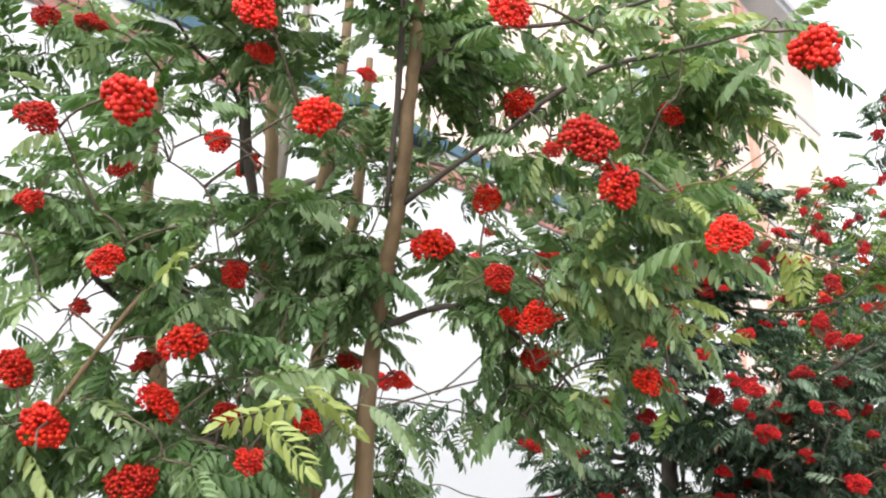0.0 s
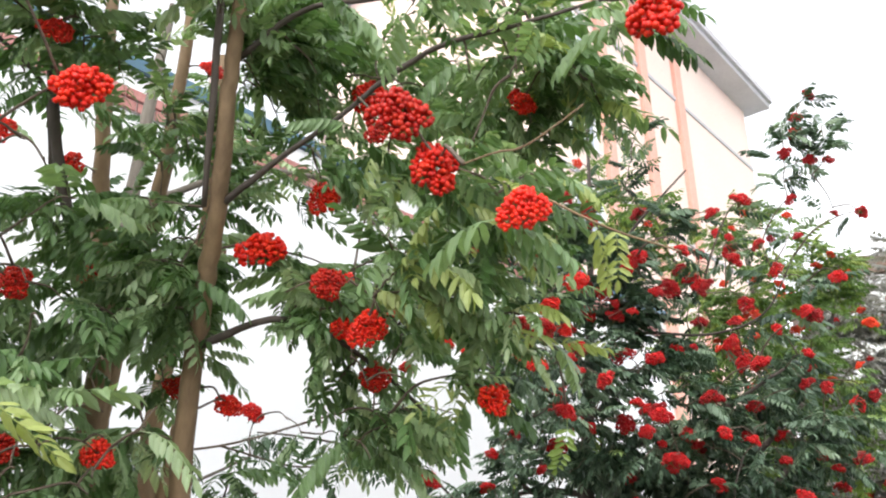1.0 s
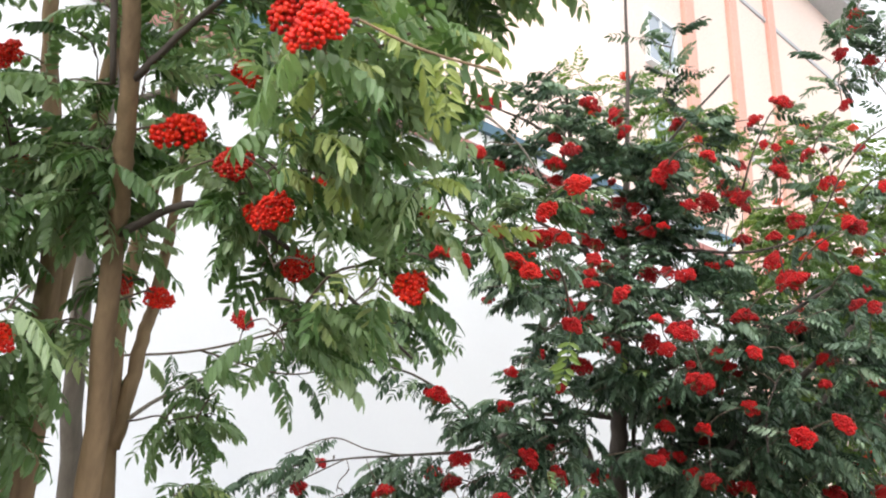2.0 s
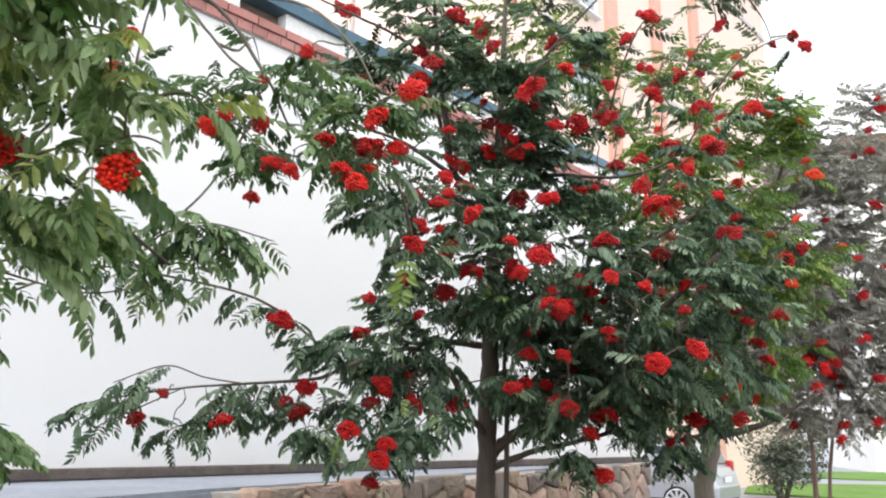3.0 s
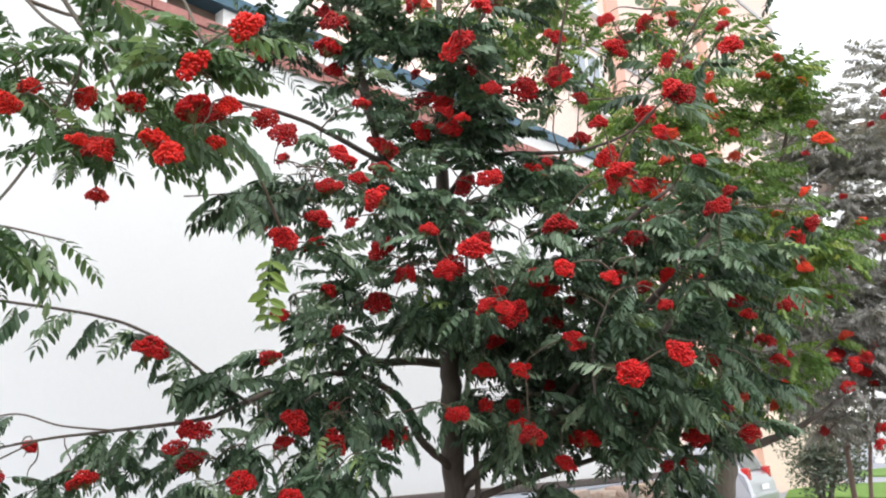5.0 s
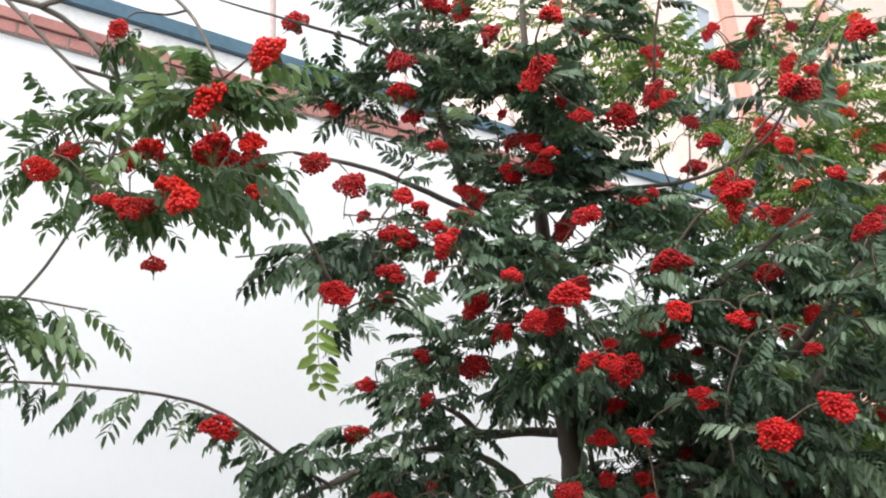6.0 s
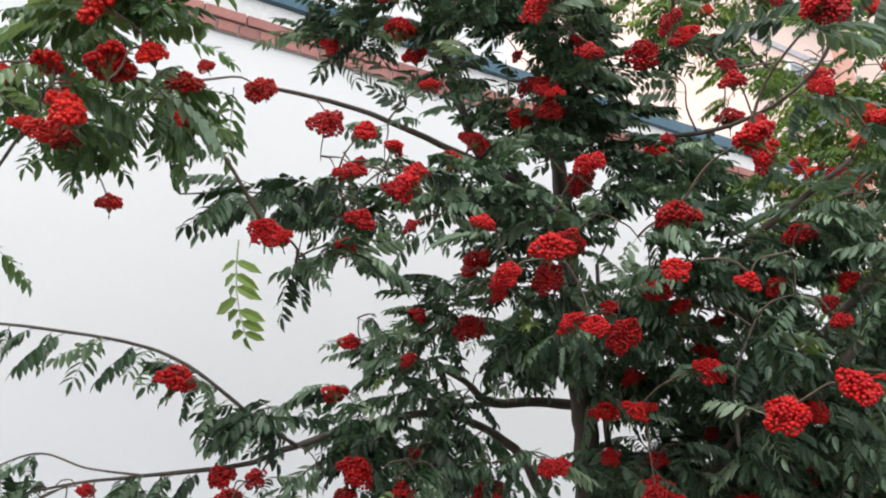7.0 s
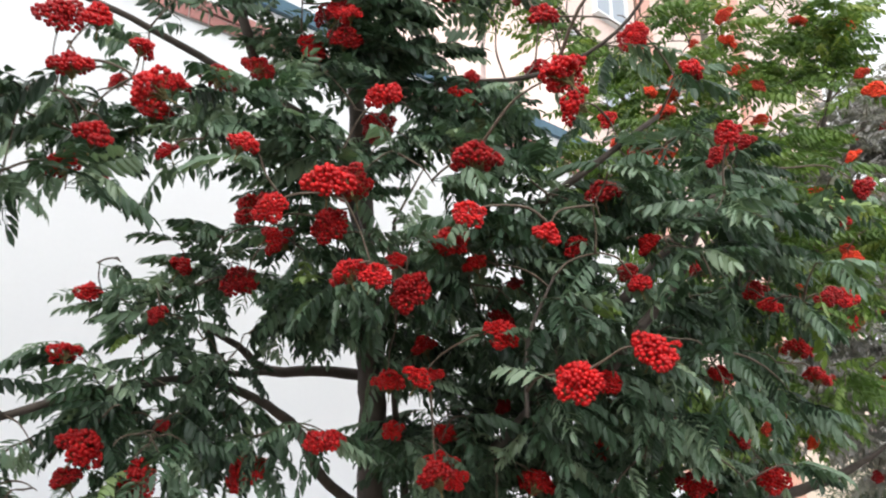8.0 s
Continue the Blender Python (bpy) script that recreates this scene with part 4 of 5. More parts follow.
A_GAPS += [
    ((0.27, 1.2, 2.09), (-0.56, 3.4, 3.4), 0.04), ((0.49, 1.2, 1.75), (0.36, 3.4, 1.99), 0.048), ((0.43, 1.2, 1.74), (0.09, 3.4, 1.97), 0.048),
    ((0.92, 1.4, 1.95), (0.77, 2.7, 2.68), 0.07), ((0.95, 1.4, 1.9), (0.85, 2.7, 2.52), 0.07), ((0.91, 1.4, 1.86), (0.74, 2.7, 2.41), 0.05),
    ((0.89, 1.4, 1.82), (0.68, 2.7, 2.26), 0.05), ((0.91, 1.4, 1.77), (0.71, 2.7, 2.11), 0.06), ((0.88, 1.4, 1.72), (0.63, 2.7, 1.94), 0.06),
    ((0.84, 1.4, 1.7), (0.51, 2.7, 1.88), 0.05), ((0.97, 1.5, 1.86), (0.58, 2.6, 2.38), 0.06), ((0.97, 1.5, 1.81), (0.6, 2.6, 2.23), 0.06),
    ((0.99, 1.5, 1.89), (0.64, 2.6, 2.47), 0.06),
]
A_GAPS += [
    ((0.97, 1.5, 1.73), (0.58, 2.6, 2), 0.05),
]
A_PALE = [((0.0, 1.43, 1.8), (0.35, -0.35, -0.2), 0.75), ((0.06, 1.46, 1.84), (-0.5, -0.3, -0.25), 0.75), ((0.04, 1.45, 1.86), (0.5, -0.2, -0.3), 0.7), ((0.76, 1.46, 2.08), (0.3, 0.0, -1), 0.5), ((0.79, 1.47, 2.08), (0.05, -0.1, -1), 0.45), ((0.44, 2.2, 2.19), (-0.4, -0.3, -0.8), 0.6)]
rowan("rowan_tree", "many-stemmed rowan tree with bright orange-red berry clusters", A_STEMS, A_LIMBS, A_FANS, A_BERRIES + A_BERRIES_BACK,
      (M_LEAF_A, M_FOL_A), M_BERRY_A, M_BARK_A, M_BARK_B, 21, True, 300, 6, 0.79, 0.92, (), 0.07, 0.5, 1.1, 0.0, A_PALE, 0.56, 5,
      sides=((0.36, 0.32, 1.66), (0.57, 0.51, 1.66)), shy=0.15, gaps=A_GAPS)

# Full-crowned rowan in the middle of the way, before the stone wall.
B_STEMS = [
    [(1.37, 5.78, 0.0, 0.066), (1.37, 5.74, 0.9, 0.06), (1.375, 5.68, 1.3, 0.057), (1.385, 5.58, 1.75, 0.053), (1.395, 5.47, 2.1, 0.048), (1.40, 5.28, 2.47, 0.042), (1.41, 5.1, 2.85, 0.03), (1.42, 4.98, 3.2, 0.02), (1.45, 4.9, 3.9, 0.011), (1.46, 4.88, 4.5, 0.008)],
    [(1.46, 5.68, 0.0, 0.02), (1.49, 5.6, 1.7, 0.014), (1.47, 5.5, 2.0, 0.012), (1.5, 5.3, 2.6, 0.007)],
]
B_LIMBS = [
    [(1.385, 5.64, 1.48, 0.034), (1.46, 5.62, 1.57, 0.032), (1.58, 5.55, 1.65, 0.029), (1.8, 5.34, 1.79, 0.025), (2.1, 5.1, 2.1, 0.02), (2.5, 4.9, 2.5, 0.012)],
    [(1.39, 5.66, 1.42, 0.02), (1.6, 5.6, 1.52, 0.017), (2.0, 5.5, 1.62, 0.012), (2.5, 5.5, 1.8, 0.007)],
    [(1.39, 5.5, 2.09, 0.022), (1.22, 5.45, 2.11, 0.02), (1.05, 5.36, 2.105, 0.018), (0.99, 5.22, 2.17, 0.012), (0.93, 5.05, 2.2, 0.006)],
    [(1.07, 5.38, 2.105, 0.014), (0.96, 5.24, 2.08, 0.011), (0.85, 5.0, 2.1, 0.006)],
]
B_LIMBS += [
    [(1.37, 5.58, 1.62, 0.019), (1.25, 5.36, 1.75, 0.018), (1.19, 5.23, 1.9, 0.017), (1.1, 5.06, 1.98, 0.015), (0.99, 4.85, 2.01, 0.0135), (0.84, 4.6, 1.95, 0.0115), (0.72, 4.42, 1.88, 0.0095), (0.62, 4.31, 1.825, 0.007), (0.34, 4.27, 1.80, 0.0055), (0.1, 4.25, 1.78, 0.004), (-0.25, 4.28, 1.73, 0.003)],
    [(0.74, 4.4, 1.88, 0.006), (0.64, 4.33, 1.955, 0.0058), (0.46, 4.25, 2.1, 0.0055), (0.28, 4.2, 2.17, 0.005), (-0.05, 4.1, 2.225, 0.0045), (-0.22, 4.0, 2.23, 0.003)],
    [(1.4, 5.16, 2.72, 0.022), (1.28, 4.95, 2.83, 0.02), (1.18, 4.84, 2.89, 0.018), (1.14, 4.64, 3.08, 0.015), (1.1, 4.5, 3.37, 0.012), (1.08, 4.42, 3.62, 0.008)],
]
B_LIMBS += [
    [(1.18, 4.84, 2.89, 0.012), (1.14, 4.8, 3.01, 0.011), (1.08, 4.75, 3.3, 0.009), (1.09, 4.7, 3.6, 0.006)],
    [(1.30, 4.84, 2.79, 0.014), (1.1, 4.6, 2.85, 0.011), (0.95, 4.3, 2.85, 0.008), (0.8, 4.0, 2.8, 0.005)],
    [(1.4, 5.14, 2.76, 0.016), (1.56, 4.97, 2.9, 0.013), (1.71, 4.87, 2.89, 0.01), (2.01, 4.77, 2.85, 0.007), (2.25, 4.62, 2.92, 0.005), (2.4, 4.5, 3.19, 0.003)],
    [(1.395, 5.4, 2.2, 0.02), (1.6, 5.0, 2.3, 0.016), (1.95, 4.75, 2.42, 0.012), (2.3, 4.6, 2.62, 0.007)],
    [(1.40, 5.26, 2.5, 0.016), (1.45, 4.8, 2.5, 0.012), (1.5, 4.5, 2.5, 0.008)],
    [(1.42, 5.02, 3.1, 0.016), (1.6, 4.7, 3.4, 0.009), (1.9, 4.5, 3.7, 0.005)],
]
B_LIMBS += [
    [(2.14, 4.75, 1.98, 0.013), (2.22, 4.7, 2.08, 0.014), (2.32, 4.68, 2.2, 0.011), (2.4, 4.7, 2.35, 0.006)],
    [(1.92, 4.5, 1.85, 0.005), (1.93, 4.5, 2.02, 0.005), (2.0, 4.52, 2.18, 0.003)],
    [(1.08, 4.5, 3.32, 0.008), (0.91, 4.35, 3.38, 0.0065), (0.74, 4.15, 3.37, 0.005), (0.54, 4, 3.4, 0.003)],
]
B_FANS = [
    (1.0, 4.5, 3.42, 0.28, 0.25, 0.25, 18), (1.3, 4.6, 3.3, 0.26, 0.25, 0.22, 14), (1.55, 4.66, 2.46, 0.52, 0.34, 0.38, 92),
    (2.25, 4.75, 2.28, 0.48, 0.42, 0.3, 78), (2.55, 5.15, 2.7, 0.28, 0.22, 0.13, 18), (2.2, 4.95, 1.9, 0.5, 0.4, 0.3, 52),
    (1.40, 4.7, 3.02, 0.42, 0.36, 0.3, 26), (1.4, 4.6, 3.75, 0.45, 0.45, 0.32, 12), (2.2, 4.6, 2.95, 0.3, 0.35, 0.22, 4),
    (1.05, 4.3, 2.6, 0.24, 0.34, 0.18, 20), (0.98, 4.78, 1.95, 0.34, 0.25, 0.26, 36), (0.62, 4.3, 1.92, 0.18, 0.1, 0.07, 7),
    (0.8, 4.4, 1.66, 0.42, 0.2, 0.16, 42),
]
B_FANS += [
    (0.05, 4.32, 1.69, 0.45, 0.14, 0.11, 32), (1.15, 4.5, 3.3, 0.26, 0.28, 0.3, 14), (2.52, 4.95, 2.05, 0.25, 0.35, 0.42, 46),
    (1.1, 4.95, 2.4, 0.26, 0.2, 0.2, 14), (1.72, 5.45, 1.95, 0.3, 0.16, 0.3, 40), (1.75, 5.65, 2.1, 0.3, 0.15, 0.4, 36),
    (1.19, 5.25, 2.27, 0.17, 0.1, 0.07, 15), (1.52, 5.42, 2.2, 0.12, 0.08, 0.1, 14), (1.52, 5.5, 1.84, 0.12, 0.08, 0.12, 16),
    (1.85, 5.25, 1.78, 0.32, 0.2, 0.14, 34), (1.8, 5.3, 1.5, 0.1, 0.1, 0.08, 8), (2.42, 5.75, 1.5, 0.1, 0.1, 0.08, 8),
    (2.25, 5.25, 1.72, 0.4, 0.25, 0.14, 34),
]
B_FANS += [
    (2.0, 5.5, 2.0, 0.35, 0.2, 0.4, 26), (1.62, 5.3, 2.3, 0.3, 0.15, 0.25, 18), (1.65, 4.75, 2.92, 0.16, 0.15, 0.11, 24),
    (1.48, 4.7, 3.14, 0.13, 0.13, 0.1, 16), (1.81, 4.8, 2.75, 0.15, 0.15, 0.1, 20), (1.8, 4.6, 3.01, 0.14, 0.12, 0.08, 8),
    (1.57, 4.7, 2.7, 0.15, 0.15, 0.1, 16), (1.33, 4.75, 2.97, 0.1, 0.1, 0.1, 10), (1.33, 4.6, 3.28, 0.12, 0.12, 0.12, 12),
    (0.92, 3.8, 2.37, 0.08, 0.1, 0.05, 2), (0.98, 3.95, 2.48, 0.1, 0.1, 0.06, 6), (1.02, 4.15, 2.43, 0.1, 0.1, 0.08, 8),
    (0.99, 3.75, 2.24, 0.06, 0.06, 0.04, 2),
]
B_FANS += [
    (1, 4, 2.3, 0.1, 0.1, 0.05, 8), (0.78, 4.5, 3.29, 0.14, 0.12, 0.1, 10), (2.1, 4.7, 2.36, 0.2, 0.15, 0.14, 30), (1.85, 4.7, 2.29, 0.16, 0.15, 0.1, 18),
    (0.76, 4.6, 2.07, 0.06, 0.08, 0.06, 7), (2.55, 4.5, 3.75, 0.22, 0.15, 0.28, 16), (1.46, 4.6, 2.96, 0.12, 0.1, 0.1, 14),
    (1.51, 4.5, 3.2, 0.13, 0.1, 0.1, 14), (1.72, 4.5, 3.34, 0.12, 0.1, 0.1, 10), (1.34, 4.4, 3.27, 0.1, 0.1, 0.1, 8),
    (2.25, 5.25, 2.2, 0.38, 0.12, 0.38, 28),
]
B_FANS += [
    (1.0, 4.6, 2.22, 0.2, 0.2, 0.14, 26), (1.25, 4.75, 2.24, 0.2, 0.2, 0.1, 18), (0.95, 4.55, 1.84, 0.16, 0.2, 0.14, 20),
    (1.62, 4.95, 1.86, 0.16, 0.2, 0.16, 16), (1.75, 5.2, 2.15, 0.3, 0.2, 0.25, 32), (2.05, 5.3, 1.95, 0.3, 0.2, 0.2, 28), (1.6, 5.3, 1.8, 0.15, 0.15, 0.2, 18), (0.88, 4.5, 2.66, 0.14, 0.15, 0.08, 16),
]
B_BERRIES = [
    (1.56, 4.22, 2.13), (1.62, 4.22, 2.12), (1.04, 3.66, 2.24), (1.82, 4.2, 2.24), (1.60, 3.79, 2.95), (2.42, 4.12, 2.94), (1.44, 4.53, 1.81), (0.92, 3.3, 2.45),
    (2.35, 4.42, 2.65), (1.49, 4.3, 3.08), (0.80, 4.64, 2.84), (1.12, 3.88, 2.45), (1.15, 4.08, 2.6), (2.16, 3.94, 2.72), (2.08, 4.55, 2.64), (1.54, 4.4, 2.38),
    (0.93, 4.13, 2.73), (1.16, 4.35, 2.92), (1.12, 4.3, 2.46), (1.23, 4.32, 2.65), (1.29, 4.57, 2.33), (1.46, 4.57, 2.96), (1.63, 4.38, 2.96), (1.08, 4.22, 3.18),
    (1.89, 4.64, 3.12), (2.33, 5.05, 3.11), (2.01, 4.40, 2.81), (1.51, 5.0, 2.81), (1.62, 4.53, 2.24), (1.81, 4.6, 2.24), (1.66, 4.49, 2.15), (1.40, 4.02, 2.34),
]
B_BERRIES_MORE = [
    (1.44, 4.69, 1.82), (0.88, 4.5, 1.81), (2.13, 4.72, 1.95), (1.68, 4.68, 1.97), (1.70, 4.64, 1.73), (1.22, 4.64, 2.85), (1.17, 4.76, 2.92), (1.25, 3.93, 2.42),
    (1.55, 4.28, 2.36), (1.86, 5.15, 2.21), (1.98, 4.3, 2.22), (1.89, 4.44, 3.18), (2.42, 5.6, 2.95), (2.19, 3.96, 2.71), (1.03, 5.0, 3.6), (1.44, 4.72, 3.07),
    (2.13, 4.64, 3.36), (0.28, 4.21, 1.65), (0.77, 4.23, 1.62), (0.90, 4.22, 1.51), (2.4, 5.3, 1.6), (1.95, 5.2, 1.42), (2.76, 5.06, 1.99), (2.18, 4.3, 1.96), (1.15, 3.9, 2.56),
    (1.97, 3.99, 3.28), (1.3, 4.23, 3.35), (0.72, 4.21, 3.42), (2.66, 4.24, 3.33), (2.44, 4.84, 3.43), (2.15, 4.67, 3.24), (1.98, 4.43, 3.41),
]
B_BERRIES_SIDE = [
    (1.53, 4.28, 3.11), (1.86, 4.32, 2.97), (1.64, 4.42, 2.98), (2.24, 4.47, 2.79), (2.42, 4.44, 2.49), (2.03, 4.21, 2.55), (2.58, 4.82, 2.15), (2.26, 4.55, 1.99),
    (2.03, 4.36, 1.91), (1.67, 4.55, 1.95), (1.83, 4.35, 2.42), (1.53, 4.16, 2.31), (1.44, 4.08, 2.23), (1.87, 4.53, 2.05),
    (1.73, 4.81, 1.72), (1.95, 5.02, 1.71), (2.3, 5.26, 1.59), (1.84, 4.94, 1.62), (-0.07, 4.52, 1.77), (-0.15, 4.44, 1.66), (0.44, 4.53, 1.74), (0.55, 4.51, 1.8),
    (0.98, 4.7, 1.87), (1.01, 4.53, 1.73), (0.83, 4.53, 1.74), (1.2, 4.73, 1.75), (0.54, 4.43, 1.69), (0.85, 4.39, 1.41), (0.50, 4.15, 2.04),
]
B_BERRIES_TOP = [
    (0.65, 4.35, 3.51), (1.02, 4.39, 3.32), (1.19, 4.36, 3.48), (1.36, 4.44, 3.37), (2.15, 4.89, 3.49), (1.69, 4.77, 3.56), (2.24, 4.94, 3.4), (2.77, 5.2, 3.59),
    (2.53, 5.03, 3.33), (1.98, 5.12, 3.35), (1.36, 4.85, 3.15), (1.03, 4.55, 3.16), (1.33, 4.8, 3.25), (0.75, 4.48, 3.22), (2.03, 4.92, 3.14), (2.02, 4.97, 2.97),
    (2.61, 5.03, 2.24), (2.76, 5.19, 2.09), (2.27, 5.17, 2.35), (1.91, 4.86, 2.25), (2.52, 5.29, 2.38), (2.95, 5.26, 2.26), (2.57, 5.25, 1.83), (2.36, 5.11, 1.86),
    (2.52, 5.19, 2.02), (2.66, 5.09, 2.74), (2.64, 5.19, 1.71), (2.41, 5.17, 1.7), (3.03, 5.17, 2.59), (3.03, 5.38, 2.58),
]
B_OPEN = [
    ([(0.74, 4.40, 1.88, 0.005), (0.64, 4.33, 1.955, 0.005), (0.46, 4.25, 2.1, 0.005), (0.28, 4.2, 2.17, 0.0045), (-0.05, 4.1, 2.225, 0.004), (-0.22, 4.0, 2.23, 0.0025)], 30),
    ([(0.62, 4.31, 1.825, 0.005), (0.34, 4.27, 1.80, 0.005), (0.1, 4.25, 1.78, 0.004), (-0.25, 4.28, 1.73, 0.003)], 20),
    ([(0.34, 4.27, 1.80, 0.004), (0.2, 4.2, 1.82, 0.003), (0.06, 4.15, 1.86, 0.003), (-0.12, 4.1, 1.79, 0.002)], 14),
    ([(0.1, 4.25, 1.78, 0.003), (-0.05, 4.2, 1.7, 0.003), (-0.2, 4.15, 1.62, 0.002)], 9),
    ([(1.0, 4.2, 2.45, 0.003), (0.85, 3.95, 2.46, 0.0025), (0.72, 3.8, 2.42, 0.002)], 5),
]
B_GAPS = [
    ((1.97, 4, 2.51), (2.06, 5.8, 3.57), 0.06),
    ((2.07, 4, 2.31), (2.29, 5.8, 3.12), 0.04),
    ((1.9, 4, 2.57), (1.9, 5.8, 3.71), 0.05),
    ((2.01, 4, 2.42), (2.17, 5.8, 3.37), 0.045),
    ((1.36, 4, 2), (0.98, 5.8, 2.3), 0.04),
    ((1.38, 4, 1.85), (1.03, 5.8, 2.02), 0.035),
    ((1.73, 4, 2.3), (1.72, 5.8, 2.89), 0.04),
    ((1.41, 4, 2.12), (1.08, 5.8, 2.55), 0.03),
    ((1.63, 4, 2.5), (1.66, 5.8, 3.17), 0.04),
    ((1.26, 4, 1.97), (0.98, 5.8, 2.22), 0.04),
]
B_GAPS += [
    ((0.97, 3.5, 2.27), (-0.13, 5.0, 2.98), 0.05),
    ((1.02, 3.5, 2.18), (-0.03, 5.0, 2.78), 0.05),
    ((1.14, 3.5, 2.11), (0.24, 5.0, 2.63), 0.05),
    ((1.22, 3.5, 2.02), (0.43, 5.0, 2.41), 0.05),
    ((1.25, 3.5, 2.06), (0.48, 5.0, 2.52), 0.05),
    ((1.31, 3.5, 2.07), (0.61, 5.0, 2.53), 0.05),
    ((1.34, 3.5, 2.03), (0.69, 5.0, 2.44), 0.05),
    ((1.37, 3.5, 2.05), (0.75, 5.0, 2.49), 0.05),
    ((1.22, 3.5, 2.15), (0.42, 5.0, 2.71), 0.05),
    ((1.1, 3.5, 2.31), (0.16, 5.0, 3.06), 0.05),
    ((1.31, 3.5, 2.0), (0.62, 5.0, 2.38), 0.05),
]
B_GAPS += [
    ((1.88, 4.0, 2.49), (1.86, 5.8, 3.51), 0.055),
    ((1.99, 4.0, 2.49), (2.11, 5.8, 3.51), 0.055),
    ((1.99, 4.0, 2.43), (2.1, 5.8, 3.38), 0.055),
    ((2.06, 4.0, 2.57), (2.27, 5.8, 3.71), 0.055),
    ((2.15, 4.0, 2.56), (2.48, 5.8, 3.68), 0.055),
    ((1.95, 4.0, 2.38), (2.03, 5.8, 3.28), 0.055),
    ((2.06, 4.0, 2.3), (2.28, 5.8, 3.09), 0.055),
    ((1.78, 4.0, 2.29), (1.63, 5.8, 3.05), 0.055),
    ((2.13, 4.0, 2.39), (2.43, 5.8, 3.29), 0.055),
    ((2.12, 4.0, 2.5), (2.42, 5.8, 3.54), 0.055),
]
B_GAPS += [
    ((1.88, 4.0, 2.49), (1.86, 5.8, 3.51), 0.08),
    ((1.8, 4.0, 2.56), (1.66, 5.8, 3.69), 0.06),
    ((1.95, 4.0, 2.52), (2.01, 5.8, 3.6), 0.08),
    ((2.02, 4.0, 2.45), (2.17, 5.8, 3.43), 0.07),
    ((2.11, 4.0, 2.53), (2.37, 5.8, 3.62), 0.08),
    ((1.97, 4.0, 2.36), (2.06, 5.8, 3.22), 0.06),
    ((1.76, 4.0, 2.45), (1.58, 5.8, 3.44), 0.05),
]
B_PALE = [((1.03, 3.58, 2.2), (-0.08, 0.1, -1), 1.2), ((2.76, 4.95, 2.22), (0.05, -0.1, -1), 1.1)]
B_BERRIES_EDGE = [
    (1.45, 4.53, 2.34), (1.7, 5.4, 2.92), (0.68, 4.8, 2.61), (1.52, 4.44, 2.88), (0.59, 4.26, 1.79), (0.94, 4.85, 2.34), (0.92, 4.24, 1.57), (1.25, 4.78, 2.38), (1.51, 4.83, 2.75), (1.66, 4.5, 2.16),
    (2.58, 4.37, 4.09), (2.5, 4.44, 3.89), (2.4, 4.39, 3.74), (2.58, 4.49, 3.75), (2.73, 4.59, 3.8), (2.97, 4.79, 3.56), (2.76, 4.69, 3.52), (2.43, 4.48, 3.51),
    (2.83, 5.08, 2.22), (2.5, 4.83, 2.59), (2.18, 4.69, 2.66), (2.07, 4.65, 2.77), (1.9, 4.53, 3.05), (2.25, 4.56, 3.28), (2.34, 4.62, 3.15),
]
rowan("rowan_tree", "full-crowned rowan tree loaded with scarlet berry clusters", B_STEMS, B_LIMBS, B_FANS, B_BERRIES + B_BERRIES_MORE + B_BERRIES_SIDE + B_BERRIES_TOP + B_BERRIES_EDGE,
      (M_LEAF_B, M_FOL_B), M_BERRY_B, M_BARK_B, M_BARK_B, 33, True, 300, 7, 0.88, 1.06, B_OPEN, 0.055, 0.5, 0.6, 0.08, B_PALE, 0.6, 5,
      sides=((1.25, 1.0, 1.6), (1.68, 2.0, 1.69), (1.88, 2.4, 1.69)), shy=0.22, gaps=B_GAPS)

# Slender rowan whose branch hangs in before the white wall.
N_STEMS = [[(-0.55, 3.35, 0.0, 0.04), (-0.52, 3.2, 1.4, 0.034), (-0.5, 3.05, 2.2, 0.03), (-0.45, 2.95, 2.9, 0.024), (-0.4, 2.95, 3.6, 0.014)]]
N_LIMBS = [
    [(-0.45, 2.96, 2.8, 0.014), (-0.1, 3.2, 3.05, 0.011), (0.3, 3.5, 3.08, 0.008), (0.5, 3.6, 2.85, 0.006), (0.6, 3.62, 2.65, 0.004)],
    [(0.3, 3.5, 3.08, 0.007), (0.65, 3.4, 3.0, 0.006), (0.85, 3.3, 2.8, 0.004), (0.95, 3.28, 2.6, 0.003)],
    [(-0.5, 3.15, 1.7, 0.01), (-0.35, 3.3, 1.9, 0.007), (-0.1, 3.4, 2.05, 0.004)],
    [(0.09, 3.6, 2.18, 0.004), (0.21, 3.6, 2.28, 0.004), (0.37, 3.6, 2.46, 0.004), (0.49, 3.62, 2.77, 0.0045), (0.36, 3.6, 2.92, 0.005), (0.21, 3.55, 3.1, 0.006), (0.04, 3.5, 3.31, 0.007)],
]
N_FANS = [(0.6, 3.55, 2.6, 0.23, 0.25, 0.18, 34), (0.42, 3.2, 2.15, 0.14, 0.1, 0.09, 6), (0.85, 3.36, 2.47, 0.16, 0.16, 0.17, 18), (0.38, 3.6, 2.68, 0.16, 0.16, 0.12, 9), (0.1, 3.25, 2.1, 0.22, 0.14, 0.08, 4), (-0.1, 3.4, 3.1, 0.3, 0.3, 0.16, 6), (-0.6, 3.2, 3.0, 0.4, 0.4, 0.5, 9)]
